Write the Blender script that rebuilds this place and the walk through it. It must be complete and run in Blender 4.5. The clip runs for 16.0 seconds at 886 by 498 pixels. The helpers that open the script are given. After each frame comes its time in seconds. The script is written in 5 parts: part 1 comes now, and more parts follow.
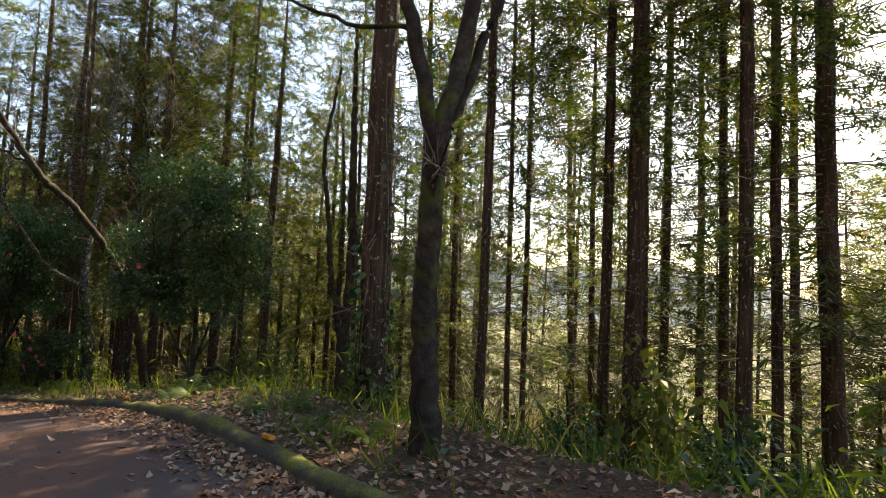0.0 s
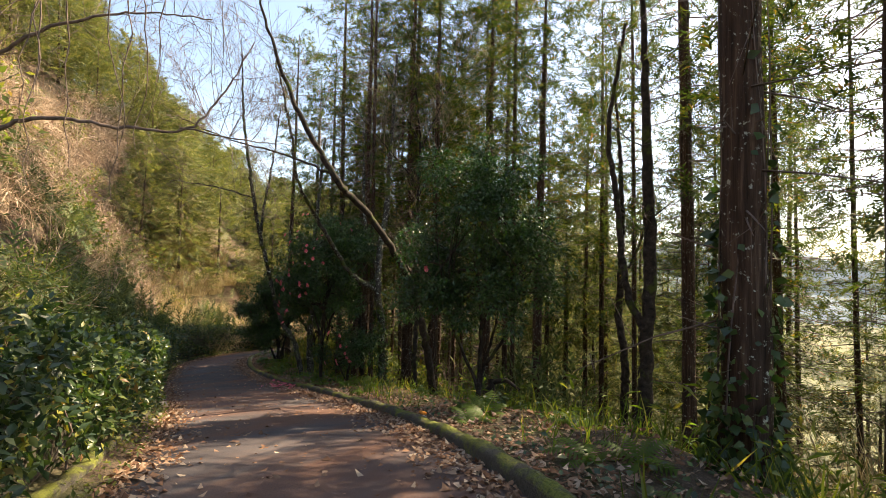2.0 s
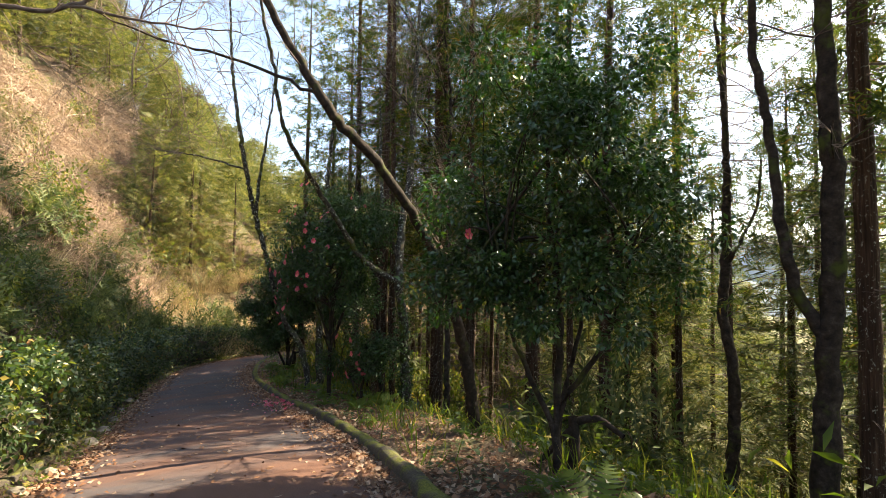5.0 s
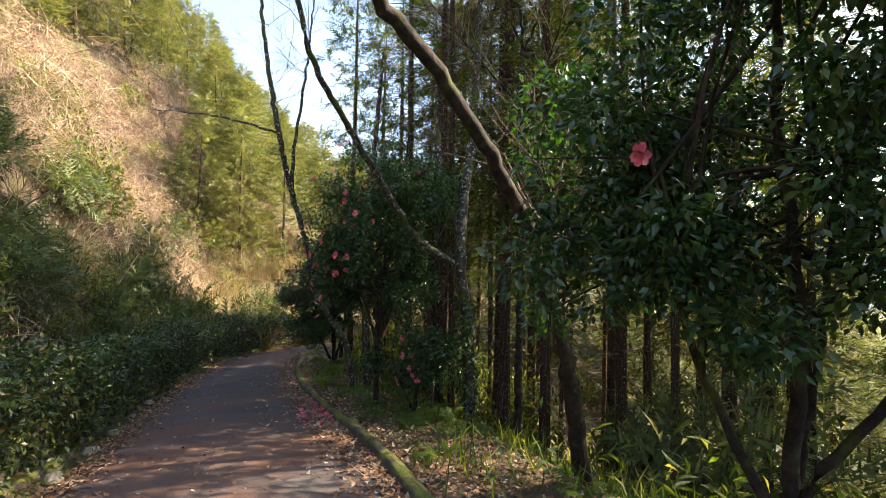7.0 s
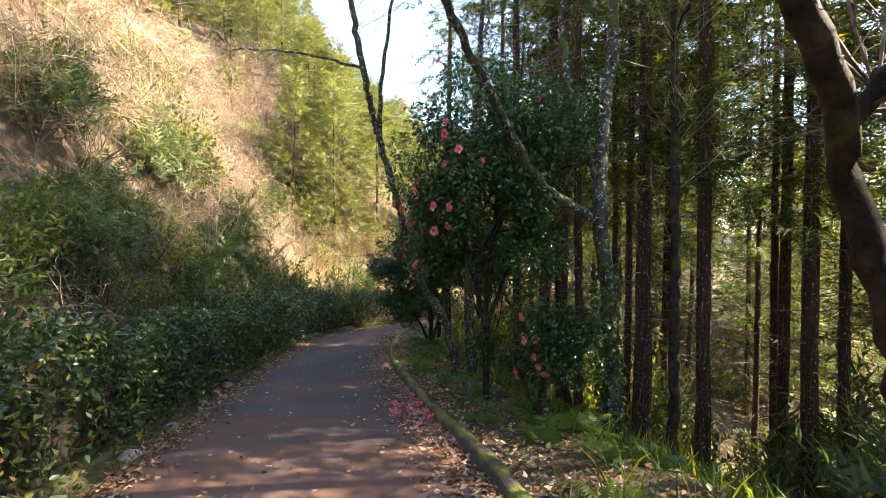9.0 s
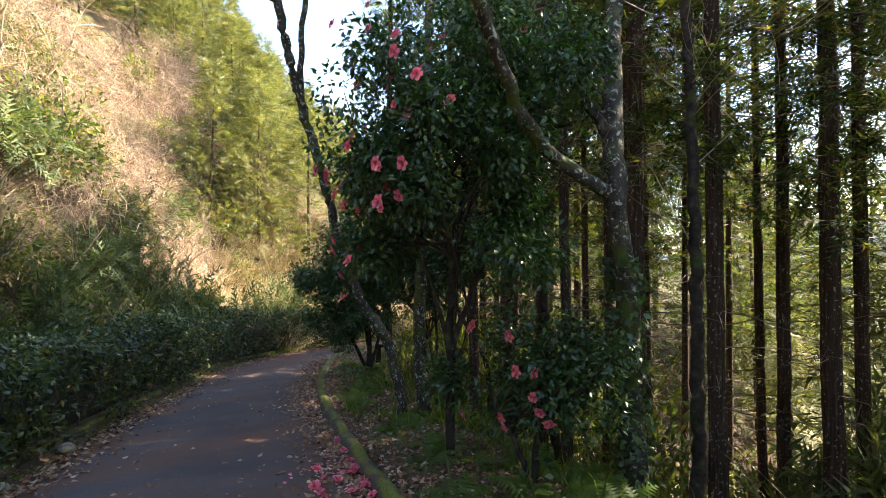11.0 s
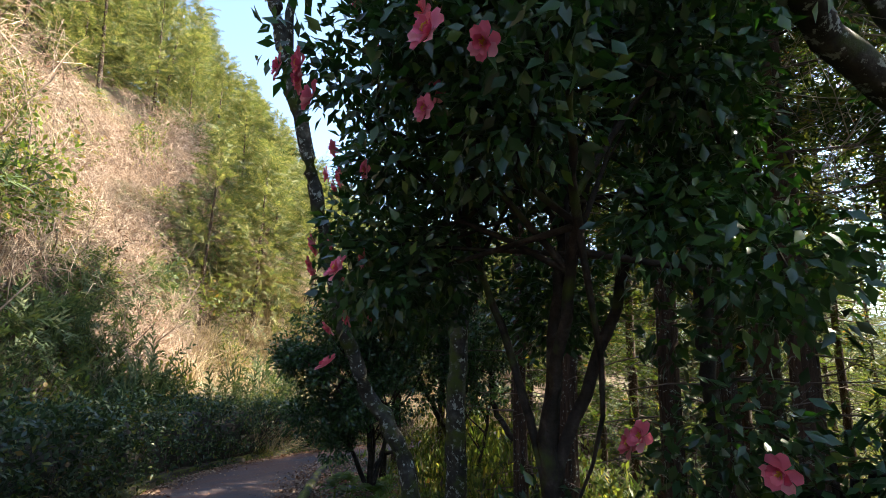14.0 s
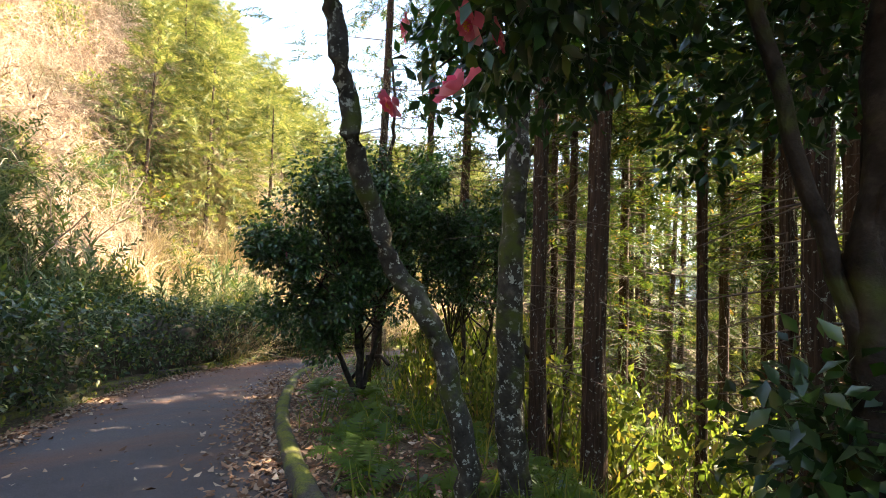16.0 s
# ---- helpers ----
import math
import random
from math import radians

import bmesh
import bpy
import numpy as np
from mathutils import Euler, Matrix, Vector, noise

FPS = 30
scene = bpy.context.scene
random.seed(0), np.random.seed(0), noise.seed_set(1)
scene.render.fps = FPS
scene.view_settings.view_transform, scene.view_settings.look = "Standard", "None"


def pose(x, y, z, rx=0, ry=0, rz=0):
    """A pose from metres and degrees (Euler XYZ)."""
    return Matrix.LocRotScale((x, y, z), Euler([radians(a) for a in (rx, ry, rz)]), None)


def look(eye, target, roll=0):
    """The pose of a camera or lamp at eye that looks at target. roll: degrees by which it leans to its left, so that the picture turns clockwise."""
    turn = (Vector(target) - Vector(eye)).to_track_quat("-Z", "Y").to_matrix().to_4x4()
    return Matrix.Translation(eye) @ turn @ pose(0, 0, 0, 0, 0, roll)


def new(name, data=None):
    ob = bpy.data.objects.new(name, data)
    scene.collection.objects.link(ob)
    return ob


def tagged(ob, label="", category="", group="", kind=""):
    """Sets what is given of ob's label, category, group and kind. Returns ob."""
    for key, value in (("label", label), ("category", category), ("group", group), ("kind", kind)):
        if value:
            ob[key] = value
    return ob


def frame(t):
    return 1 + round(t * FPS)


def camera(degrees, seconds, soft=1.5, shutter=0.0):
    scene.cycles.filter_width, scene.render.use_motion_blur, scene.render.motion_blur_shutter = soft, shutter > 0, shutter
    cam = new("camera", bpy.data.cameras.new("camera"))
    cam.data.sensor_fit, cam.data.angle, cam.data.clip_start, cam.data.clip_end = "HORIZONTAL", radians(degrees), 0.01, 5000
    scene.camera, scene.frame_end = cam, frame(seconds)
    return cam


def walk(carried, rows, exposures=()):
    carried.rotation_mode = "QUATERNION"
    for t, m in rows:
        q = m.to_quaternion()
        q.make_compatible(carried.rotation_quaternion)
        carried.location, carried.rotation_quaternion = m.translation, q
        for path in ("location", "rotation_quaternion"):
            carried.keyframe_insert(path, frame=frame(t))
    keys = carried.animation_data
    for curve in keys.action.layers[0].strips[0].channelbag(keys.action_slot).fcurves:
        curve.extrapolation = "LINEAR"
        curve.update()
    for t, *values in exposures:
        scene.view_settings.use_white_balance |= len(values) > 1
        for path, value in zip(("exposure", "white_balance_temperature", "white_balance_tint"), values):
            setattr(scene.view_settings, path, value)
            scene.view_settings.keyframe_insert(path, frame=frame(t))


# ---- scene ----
cam = camera(82.5, 16.0, soft=0.55)
PATH = [
    (0, (-0.109, 0.155, 1.539), (-0.1, 2.151, 1.669), 2.2),
    (0.5, (-0.332, 0.481, 1.548), (-0.513, 2.469, 1.67), 2.2),
    (1, (-0.622, 0.833, 1.555), (-1.078, 2.778, 1.656), 1.9),
    (1.5, (-0.971, 1.247, 1.535), (-1.71, 3.104, 1.622), 1.5),
    (2, (-1.247, 1.675, 1.521), (-2.167, 3.448, 1.625), 1.3),
    (2.5, (-1.536, 2.183, 1.464), (-2.539, 3.909, 1.589), 1.0),
    (3, (-1.765, 2.705, 1.387), (-2.792, 4.415, 1.535), 0.8),
    (3.5, (-2.062, 3.188, 1.321), (-3.103, 4.889, 1.47), 0.8),
    (4, (-2.355, 3.647, 1.255), (-3.383, 5.358, 1.389), 0.8),
    (6.5, (-4.24, 6.072, 1.226), (-5.287, 7.776, 1.263), 1.4),
    (7, (-4.635, 6.499, 1.122), (-5.823, 8.107, 1.168), 1.0),
    (7.5, (-5.041, 6.856, 1.034), (-6.349, 8.368, 1.082), 0.7),
    (8, (-5.491, 7.231, 0.939), (-6.898, 8.652, 0.951), 0.4),
    (8.5, (-5.927, 7.6, 0.853), (-7.381, 8.973, 0.83), 0.4),
    (9, (-6.411, 7.99, 0.761), (-7.87, 9.357, 0.721), 0.3),
    (9.5, (-6.844, 8.398, 0.659), (-8.257, 9.813, 0.607), 0.4),
    (12, (-9.022, 10.267, 0.254), (-10.263, 11.827, 0.421), 0.5),
    (12.5, (-9.369, 10.634, 0.204), (-10.638, 12.146, 0.527), 0.6),
    (13, (-9.747, 10.968, 0.204), (-10.995, 12.446, 0.714), 0.7),
    (13.5, (-10.036, 11.177, 0.217), (-11.292, 12.644, 0.737), 0.9),
    (14, (-10.41, 11.487, 0.042), (-11.69, 12.969, 0.448), 1.5),
    (14.5, (-10.867, 11.66, -0.125), (-12.133, 13.183, 0.152), 1.7),
    (15, (-11.303, 11.903, -0.26), (-12.516, 13.483, -0.075), 1.9),
    (15.5, (-11.732, 12.092, -0.337), (-12.92, 13.699, -0.247), 1.8),
    (16, (-11.95, 12.172, -0.467), (-13.108, 13.799, -0.357), 2.0),
]
EXPOSURES = [(0, 1.85, 7900, 10), (1, 1.8, 7900, 11), (3, 2.0, 7900, 11), (6.5, 2.35, 7400, 10), (8, 2.5, 7200, 10), (9.5, 2.9, 7100, 10), (12, 2.65, 6500, 10), (13, 2.75, 6100, 10), (14, 2.4, 6300, 10), (15, 3.0, 7000, 10), (16, 3.25, 7400, 10)]
walk(cam, [(t, look(eye, target, roll)) for t, eye, target, roll in PATH], EXPOSURES)

# world and sun
SUN_AZ, SUN_EL = 33.0, 41.0          # degrees to the right of +y, and above the horizon
world = bpy.data.worlds.new("world")
scene.world = world
world.use_nodes = True
wn = world.node_tree
sky = wn.nodes.new("ShaderNodeTexSky")
sky.sky_type = 'NISHITA'
sky.sun_disc = False
sky.sun_elevation = radians(SUN_EL)
sky.sun_rotation = radians(SUN_AZ)
sky.air_density, sky.dust_density, sky.ozone_density = 1.0, 0.9, 1.0
wn.nodes["Background"].inputs["Strength"].default_value = 0.115
wn.links.new(sky.outputs[0], wn.nodes["Background"].inputs["Color"])
sun_data = bpy.data.lights.new("sun", 'SUN')
sun_data.energy, sun_data.angle, sun_data.color = 5.0, radians(0.5), (1.0, 0.88, 0.70)
sun_dir = Vector((math.sin(radians(SUN_AZ)) * math.cos(radians(SUN_EL)),
                  math.cos(radians(SUN_AZ)) * math.cos(radians(SUN_EL)), math.sin(radians(SUN_EL))))
new("sun", sun_data).matrix_world = look(tuple(sun_dir * 80), (0, 0, 0))

# ------------------------------------------------------------------ materials


def nodes_of(name):
    m = bpy.data.materials.new(name)
    m.use_nodes = True
    nt = m.node_tree
    return m, nt, nt.nodes["Principled BSDF"]


def noise_tex(nt, scale, detail=4.0, rough=0.6, vec=None):
    n = nt.nodes.new("ShaderNodeTexNoise")
    n.inputs["Scale"].default_value, n.inputs["Detail"].default_value, n.inputs["Roughness"].default_value = scale, detail, rough
    if vec is not None:
        nt.links.new(vec, n.inputs["Vector"])
    return n


def ramp(nt, fac, stops):
    r = nt.nodes.new("ShaderNodeValToRGB")
    el = r.color_ramp.elements
    while len(el) < len(stops):
        el.new(0.5)
    for e, (p, c) in zip(el, stops):
        e.position, e.color = p, (*c, 1)
    nt.links.new(fac, r.inputs["Fac"])
    return r.outputs["Color"]


def mix(nt, fac, a, b, kind='MIX'):
    n = nt.nodes.new("ShaderNodeMix")
    n.data_type, n.blend_type = 'RGBA', kind
    for sock, v in ((0, fac), (6, a), (7, b)):
        if isinstance(v, (int, float)):
            n.inputs[sock].default_value = v
        elif isinstance(v, tuple):
            n.inputs[sock].default_value = (*v, 1)
        else:
            nt.links.new(v, n.inputs[sock])
    return n.outputs[2]


def position(nt, scale=(1, 1, 1)):
    g = nt.nodes.new("ShaderNodeNewGeometry")
    mp = nt.nodes.new("ShaderNodeMapping")
    mp.inputs["Scale"].default_value = scale
    nt.links.new(g.outputs["Position"], mp.inputs["Vector"])
    return mp.outputs["Vector"]


def local(nt, scale=(1, 1, 1)):
    g = nt.nodes.new("ShaderNodeTexCoord")
    mp = nt.nodes.new("ShaderNodeMapping")
    mp.inputs["Scale"].default_value = scale
    nt.links.new(g.outputs["Object"], mp.inputs["Vector"])
    return mp.outputs["Vector"]


def bump(nt, p, height, strength, dist=0.02):
    b = nt.nodes.new("ShaderNodeBump")
    b.inputs["Strength"].default_value, b.inputs["Distance"].default_value = strength, dist
    nt.links.new(height, b.inputs["Height"])
    nt.links.new(b.outputs["Normal"], p.inputs["Normal"])


def leaf_material(name, stops, rough=0.5, glow=0.35, tint=(1.5, 1.6, 0.7), spec=0.4):
    """Foliage: every leaf takes its own shade, light shines through it."""
    m, nt, p = nodes_of(name)
    g = nt.nodes.new("ShaderNodeNewGeometry")
    c = ramp(nt, g.outputs["Random Per Island"], stops)
    big = noise_tex(nt, 0.9, 2.0, 0.5, position(nt))
    c = mix(nt, 0.55, c, ramp(nt, big.outputs["Fac"], [(0.3, (0.55, 0.55, 0.55)), (0.7, (1.35, 1.3, 1.2))]), 'MULTIPLY')
    nt.links.new(c, p.inputs["Base Color"])
    p.inputs["Roughness"].default_value = rough
    p.inputs["Specular IOR Level"].default_value = spec
    if glow > 0:
        t = nt.nodes.new("ShaderNodeBsdfTranslucent")
        nt.links.new(mix(nt, 1.0, c, tint, 'MULTIPLY'), t.inputs["Color"])
        s = nt.nodes.new("ShaderNodeMixShader")
        s.inputs[0].default_value = glow
        nt.links.new(p.outputs[0], s.inputs[1])
        nt.links.new(t.outputs[0], s.inputs[2])
        nt.links.new(s.outputs[0], nt.nodes["Material Output"].inputs["Surface"])
    return m


def bark_material(name, stops, along=3.0, across=22.0, strength=0.8, moss=0.0, rough=0.9, lichen=0.0):
    m, nt, p = nodes_of(name)
    v = local(nt, (across, across, along))
    n = noise_tex(nt, 1.0, 6.0, 0.65, v)
    c = ramp(nt, n.outputs["Fac"], stops)
    blot = noise_tex(nt, 1.3, 3.0, 0.6, local(nt))
    c = mix(nt, 0.6, c, ramp(nt, blot.outputs["Fac"], [(0.3, (0.6, 0.6, 0.6)), (0.7, (1.3, 1.25, 1.2))]), 'MULTIPLY')
    if lichen:
        l1 = noise_tex(nt, 17.0, 5.0, 0.7, local(nt))
        f = ramp(nt, l1.outputs["Fac"], [(0.62 - lichen * 0.15, (0, 0, 0)), (0.66 - lichen * 0.15, (1, 1, 1))])
        c = mix(nt, f, c, (0.36, 0.38, 0.33))
    if moss:
        l2 = noise_tex(nt, 2.5, 4.0, 0.6, local(nt))
        f = ramp(nt, l2.outputs["Fac"], [(0.6 - moss * 0.2, (0, 0, 0)), (0.72 - moss * 0.2, (1, 1, 1))])
        c = mix(nt, f, c, (0.07, 0.09, 0.02))
    nt.links.new(c, p.inputs["Base Color"])
    p.inputs["Roughness"].default_value = rough
    p.inputs["Specular IOR Level"].default_value = 0.2
    bump(nt, p, n.outputs["Fac"], strength, 0.03)
    return m


M_CEDAR_BARK = bark_material("cedar_bark", [(0.3, (0.022, 0.015, 0.011)), (0.55, (0.075, 0.047, 0.034)), (0.75, (0.17, 0.12, 0.088))], 1.6, 26, 1.0, lichen=0.15)
M_DARK_BARK = bark_material("dark_bark", [(0.3, (0.012, 0.010, 0.009)), (0.55, (0.045, 0.036, 0.03)), (0.75, (0.11, 0.09, 0.075))], 9, 9, 0.7, moss=0.25)
M_LICHEN_BARK = bark_material("lichen_bark", [(0.3, (0.018, 0.016, 0.013)), (0.55, (0.065, 0.06, 0.05)), (0.75, (0.16, 0.155, 0.13))], 9, 9, 0.7, moss=0.45, lichen=0.4)
M_TWIG = bark_material("twig_bark", [(0.3, (0.06, 0.045, 0.038)), (0.7, (0.22, 0.17, 0.15))], 8, 8, 0.3, rough=0.75)
M_PALE_TWIG = bark_material("pale_twig", [(0.3, (0.16, 0.12, 0.085)), (0.7, (0.42, 0.34, 0.26))], 8, 8, 0.3)
M_CAMELLIA = leaf_material("camellia_leaf", [(0.0, (0.018, 0.042, 0.016)), (0.55, (0.032, 0.075, 0.026)), (0.9, (0.05, 0.105, 0.03)), (1.0, (0.10, 0.14, 0.03))], 0.28, 0.22, (1.3, 2.2, 0.5), 0.55)
M_HEDGE = leaf_material("hedge_leaf", [(0.0, (0.02, 0.042, 0.02)), (0.6, (0.045, 0.08, 0.032)), (0.86, (0.10, 0.13, 0.035)), (0.95, (0.22, 0.21, 0.05)), (1.0, (0.22, 0.11, 0.05))], 0.38, 0.3, (1.3, 1.6, 0.6), 0.5)
M_CEDAR_LEAF = leaf_material("cedar_needles", [(0.0, (0.022, 0.045, 0.018)), (0.6, (0.055, 0.088, 0.032)), (0.93, (0.11, 0.13, 0.04)), (1.0, (0.24, 0.12, 0.05))], 0.6, 0.45, (1.8, 1.7, 0.6), 0.2)
M_HILL_LEAF = leaf_material("hill_conifer_needles", [(0.0, (0.07, 0.10, 0.045)), (0.6, (0.175, 0.195, 0.09)), (1.0, (0.33, 0.31, 0.16))], 0.65, 0.3, (1.3, 1.3, 0.6), 0.15)
M_SHRUB = leaf_material("shrub_leaf", [(0.0, (0.055, 0.085, 0.025)), (0.6, (0.125, 0.155, 0.05)), (0.9, (0.25, 0.24, 0.08)), (1.0, (0.28, 0.17, 0.08))], 0.5, 0.5, (1.5, 1.6, 0.6), 0.3)
M_DRY = leaf_material("dry_stalks", [(0.0, (0.24, 0.185, 0.105)), (0.5, (0.44, 0.36, 0.22)), (1.0, (0.64, 0.56, 0.37))], 0.8, 0.25, (1.1, 1.0, 0.8), 0.1)
M_ROSY = leaf_material("rosy_vines", [(0.0, (0.13, 0.085, 0.06)), (0.5, (0.34, 0.25, 0.185)), (1.0, (0.56, 0.46, 0.36))], 0.8, 0.2, (1.1, 0.95, 0.8), 0.1)
M_BANK = leaf_material("bank_needles", [(0.0, (0.05, 0.08, 0.04)), (0.6, (0.10, 0.135, 0.065)), (1.0, (0.19, 0.20, 0.10))], 0.6, 0.35, (1.4, 1.5, 0.7), 0.2)
M_GRASS = leaf_material("grass_blade", [(0.0, (0.05, 0.085, 0.022)), (0.6, (0.10, 0.15, 0.035)), (0.9, (0.20, 0.21, 0.06)), (1.0, (0.34, 0.27, 0.13))], 0.55, 0.55, (1.5, 1.6, 0.5), 0.3)
M_FERN = leaf_material("fern_frond", [(0.0, (0.05, 0.10, 0.02)), (1.0, (0.15, 0.22, 0.05))], 0.5, 0.55, (1.5, 1.6, 0.5), 0.3)
M_IVY = leaf_material("ivy_leaf", [(0.0, (0.02, 0.045, 0.018)), (0.7, (0.045, 0.085, 0.03)), (1.0, (0.10, 0.15, 0.05))], 0.35, 0.25, (1.3, 1.8, 0.6), 0.5)
M_LITTER = leaf_material("dead_leaf", [(0.0, (0.10, 0.05, 0.03)), (0.4, (0.21, 0.11, 0.065)), (0.8, (0.34, 0.23, 0.16)), (1.0, (0.45, 0.36, 0.28))], 0.7, 0.1, (1.1, 0.9, 0.7), 0.2)
M_PETAL = leaf_material("pink_petal", [(0.0, (0.66, 0.10, 0.20)), (0.6, (0.82, 0.23, 0.34)), (1.0, (0.88, 0.44, 0.52))], 0.5, 0.35, (1.15, 0.8, 0.8), 0.3)
M_STAMEN = leaf_material("yellow_stamen", [(0.0, (0.75, 0.45, 0.06)), (1.0, (0.85, 0.6, 0.12))], 0.6, 0.2, (1.1, 1.0, 0.6), 0.2)


def road_material():
    m, nt, p = nodes_of("asphalt_with_needle_dust")
    v = position(nt)
    fine = noise_tex(nt, 95.0, 3.0, 0.7, v)
    mid = noise_tex(nt, 1.1, 5.0, 0.65, v)
    rot = nt.nodes.new("ShaderNodeMapping")
    rot.inputs["Rotation"].default_value = (0, 0, radians(-45))
    rot.inputs["Scale"].default_value = (0.9, 0.22, 1)
    g = nt.nodes.new("ShaderNodeNewGeometry")
    nt.links.new(g.outputs["Position"], rot.inputs["Vector"])
    long = noise_tex(nt, 1.0, 5.0, 0.6, rot.outputs["Vector"])
    c = ramp(nt, fine.outputs["Fac"], [(0.3, (0.038, 0.036, 0.042)), (0.7, (0.095, 0.09, 0.096))])
    c = mix(nt, 0.8, c, ramp(nt, mid.outputs["Fac"], [(0.3, (0.6, 0.6, 0.62)), (0.7, (1.25, 1.2, 1.15))]), 'MULTIPLY')
    dust = ramp(nt, long.outputs["Fac"], [(0.42, (0.1, 0.1, 0.1)), (0.62, (0.88, 0.88, 0.88))])
    c = mix(nt, dust, c, ramp(nt, fine.outputs["Fac"], [(0.3, (0.078, 0.038, 0.027)), (0.7, (0.19, 0.095, 0.063))]))
    spots = noise_tex(nt, 18.0, 4.0, 0.75, v)
    f = ramp(nt, spots.outputs["Fac"], [(0.62, (0, 0, 0)), (0.7, (0.7, 0.7, 0.7))])
    c = mix(nt, f, c, (0.15, 0.085, 0.055))
    nt.links.new(c, p.inputs["Base Color"])
    p.inputs["Roughness"].default_value = 0.82
    p.inputs["Specular IOR Level"].default_value = 0.3
    bump(nt, p, fine.outputs["Fac"], 0.5, 0.01)
    return m


def ground_material():
    m, nt, p = nodes_of("forest_floor")
    v = position(nt)
    a = noise_tex(nt, 0.5, 5.0, 0.6, v)
    b = noise_tex(nt, 28.0, 5.0, 0.75, v)
    c = ramp(nt, b.outputs["Fac"], [(0.3, (0.03, 0.02, 0.013)), (0.5, (0.09, 0.058, 0.036)), (0.72, (0.20, 0.135, 0.085))])
    green = ramp(nt, b.outputs["Fac"], [(0.3, (0.03, 0.045, 0.014)), (0.7, (0.12, 0.15, 0.045))])
    c = mix(nt, ramp(nt, a.outputs["Fac"], [(0.50, (0, 0, 0)), (0.66, (0.8, 0.8, 0.8))]), c, green)
    sep = nt.nodes.new("ShaderNodeSeparateXYZ")
    nt.links.new(v, sep.inputs[0])
    far = nt.nodes.new("ShaderNodeMath")
    far.operation = 'ADD'
    nt.links.new(sep.outputs["X"], far.inputs[0])
    nt.links.new(sep.outputs["Y"], far.inputs[1])
    span = nt.nodes.new("ShaderNodeMapRange")
    span.inputs["From Min"].default_value, span.inputs["From Max"].default_value = 25.0, 60.0
    nt.links.new(far.outputs[0], span.inputs["Value"])
    woods = noise_tex(nt, 0.09, 8.0, 0.75, v)
    c = mix(nt, span.outputs[0], c, ramp(nt, woods.outputs["Fac"], [(0.35, (0.05, 0.06, 0.025)), (0.65, (0.20, 0.19, 0.09))]))
    nt.links.new(c, p.inputs["Base Color"])
    p.inputs["Roughness"].default_value = 0.95
    bump(nt, p, b.outputs["Fac"], 1.0, 0.05)
    return m


def kerb_material():
    m, nt, p = nodes_of("mossy_concrete")
    v = position(nt)
    a = noise_tex(nt, 3.2, 5.0, 0.65, v)
    b = noise_tex(nt, 60.0, 4.0, 0.7, v)
    c = ramp(nt, b.outputs["Fac"], [(0.3, (0.03, 0.026, 0.02)), (0.7, (0.11, 0.095, 0.075))])
    mossc = ramp(nt, b.outputs["Fac"], [(0.3, (0.055, 0.07, 0.008)), (0.7, (0.21, 0.22, 0.035))])
    g = nt.nodes.new("ShaderNodeNewGeometry")
    s = nt.nodes.new("ShaderNodeSeparateXYZ")
    nt.links.new(g.outputs["Normal"], s.inputs[0])
    up = nt.nodes.new("ShaderNodeMath")
    up.operation = 'MULTIPLY_ADD'
    nt.links.new(s.outputs["Z"], up.inputs[0])
    up.inputs[1].default_value = 0.22
    nt.links.new(a.outputs["Fac"], up.inputs[2])
    c = mix(nt, ramp(nt, up.outputs[0], [(0.59, (0, 0, 0)), (0.75, (1, 1, 1))]), c, mossc)
    nt.links.new(c, p.inputs["Base Color"])
    p.inputs["Roughness"].default_value = 0.95
    bump(nt, p, b.outputs["Fac"], 0.9, 0.02)
    return m


def plain_material(name, c1, c2, scale=30.0, rough=0.8):
    m, nt, p = nodes_of(name)
    n = noise_tex(nt, scale, 4.0, 0.65, position(nt))
    nt.links.new(ramp(nt, n.outputs["Fac"], [(0.3, c1), (0.7, c2)]), p.inputs["Base Color"])
    p.inputs["Roughness"].default_value = rough
    bump(nt, p, n.outputs["Fac"], 0.4, 0.01)
    return m


M_ROAD, M_GROUND, M_KERB = road_material(), ground_material(), kerb_material()
# twig brown taken nearly to black, so the hedge's inner shade is in the colour
M_HEDGE_SHADE = plain_material("twig_brown_darkened_as_shade", (0.012, 0.010, 0.007), (0.05, 0.042, 0.025), 26, 0.95)
M_STONE = plain_material("weathered_stone", (0.12, 0.11, 0.09), (0.36, 0.32, 0.26), 14)
M_ORANGE = plain_material("faded_orange_paint", (0.50, 0.17, 0.02), (0.72, 0.30, 0.04), 40, 0.6)
# distance haze is put into the base colour: blue-grey in place of woodland green
M_FAR = plain_material("haze_blue_far_hills", (0.10, 0.14, 0.17), (0.16, 0.21, 0.24), 0.02, 1.0)

# ------------------------------------------------------------------ the lie of the land
# u runs along the road's general line, v across it to the valley side.
S = math.sqrt(0.5)
UZ = np.array([-30, -10, 0, 5.3, 7.06, 8.55, 10.65, 14.95, 16.6, 18.75, 26, 40, 60])
ZR = np.array([1.3, .55, .30, 0, -.23, -.43, -.84, -1.5, -1.68, -1.97, -2.6, -3.4, -4.2])
UR = np.array([-14, -6, 0, 3, 5, 8, 11, 13.4, 14.7, 16.5, 18, 19.2, 20.6, 22.6, 24.3, 26.5, 28, 29, 30, 31, 32, 34, 37, 46, 60])
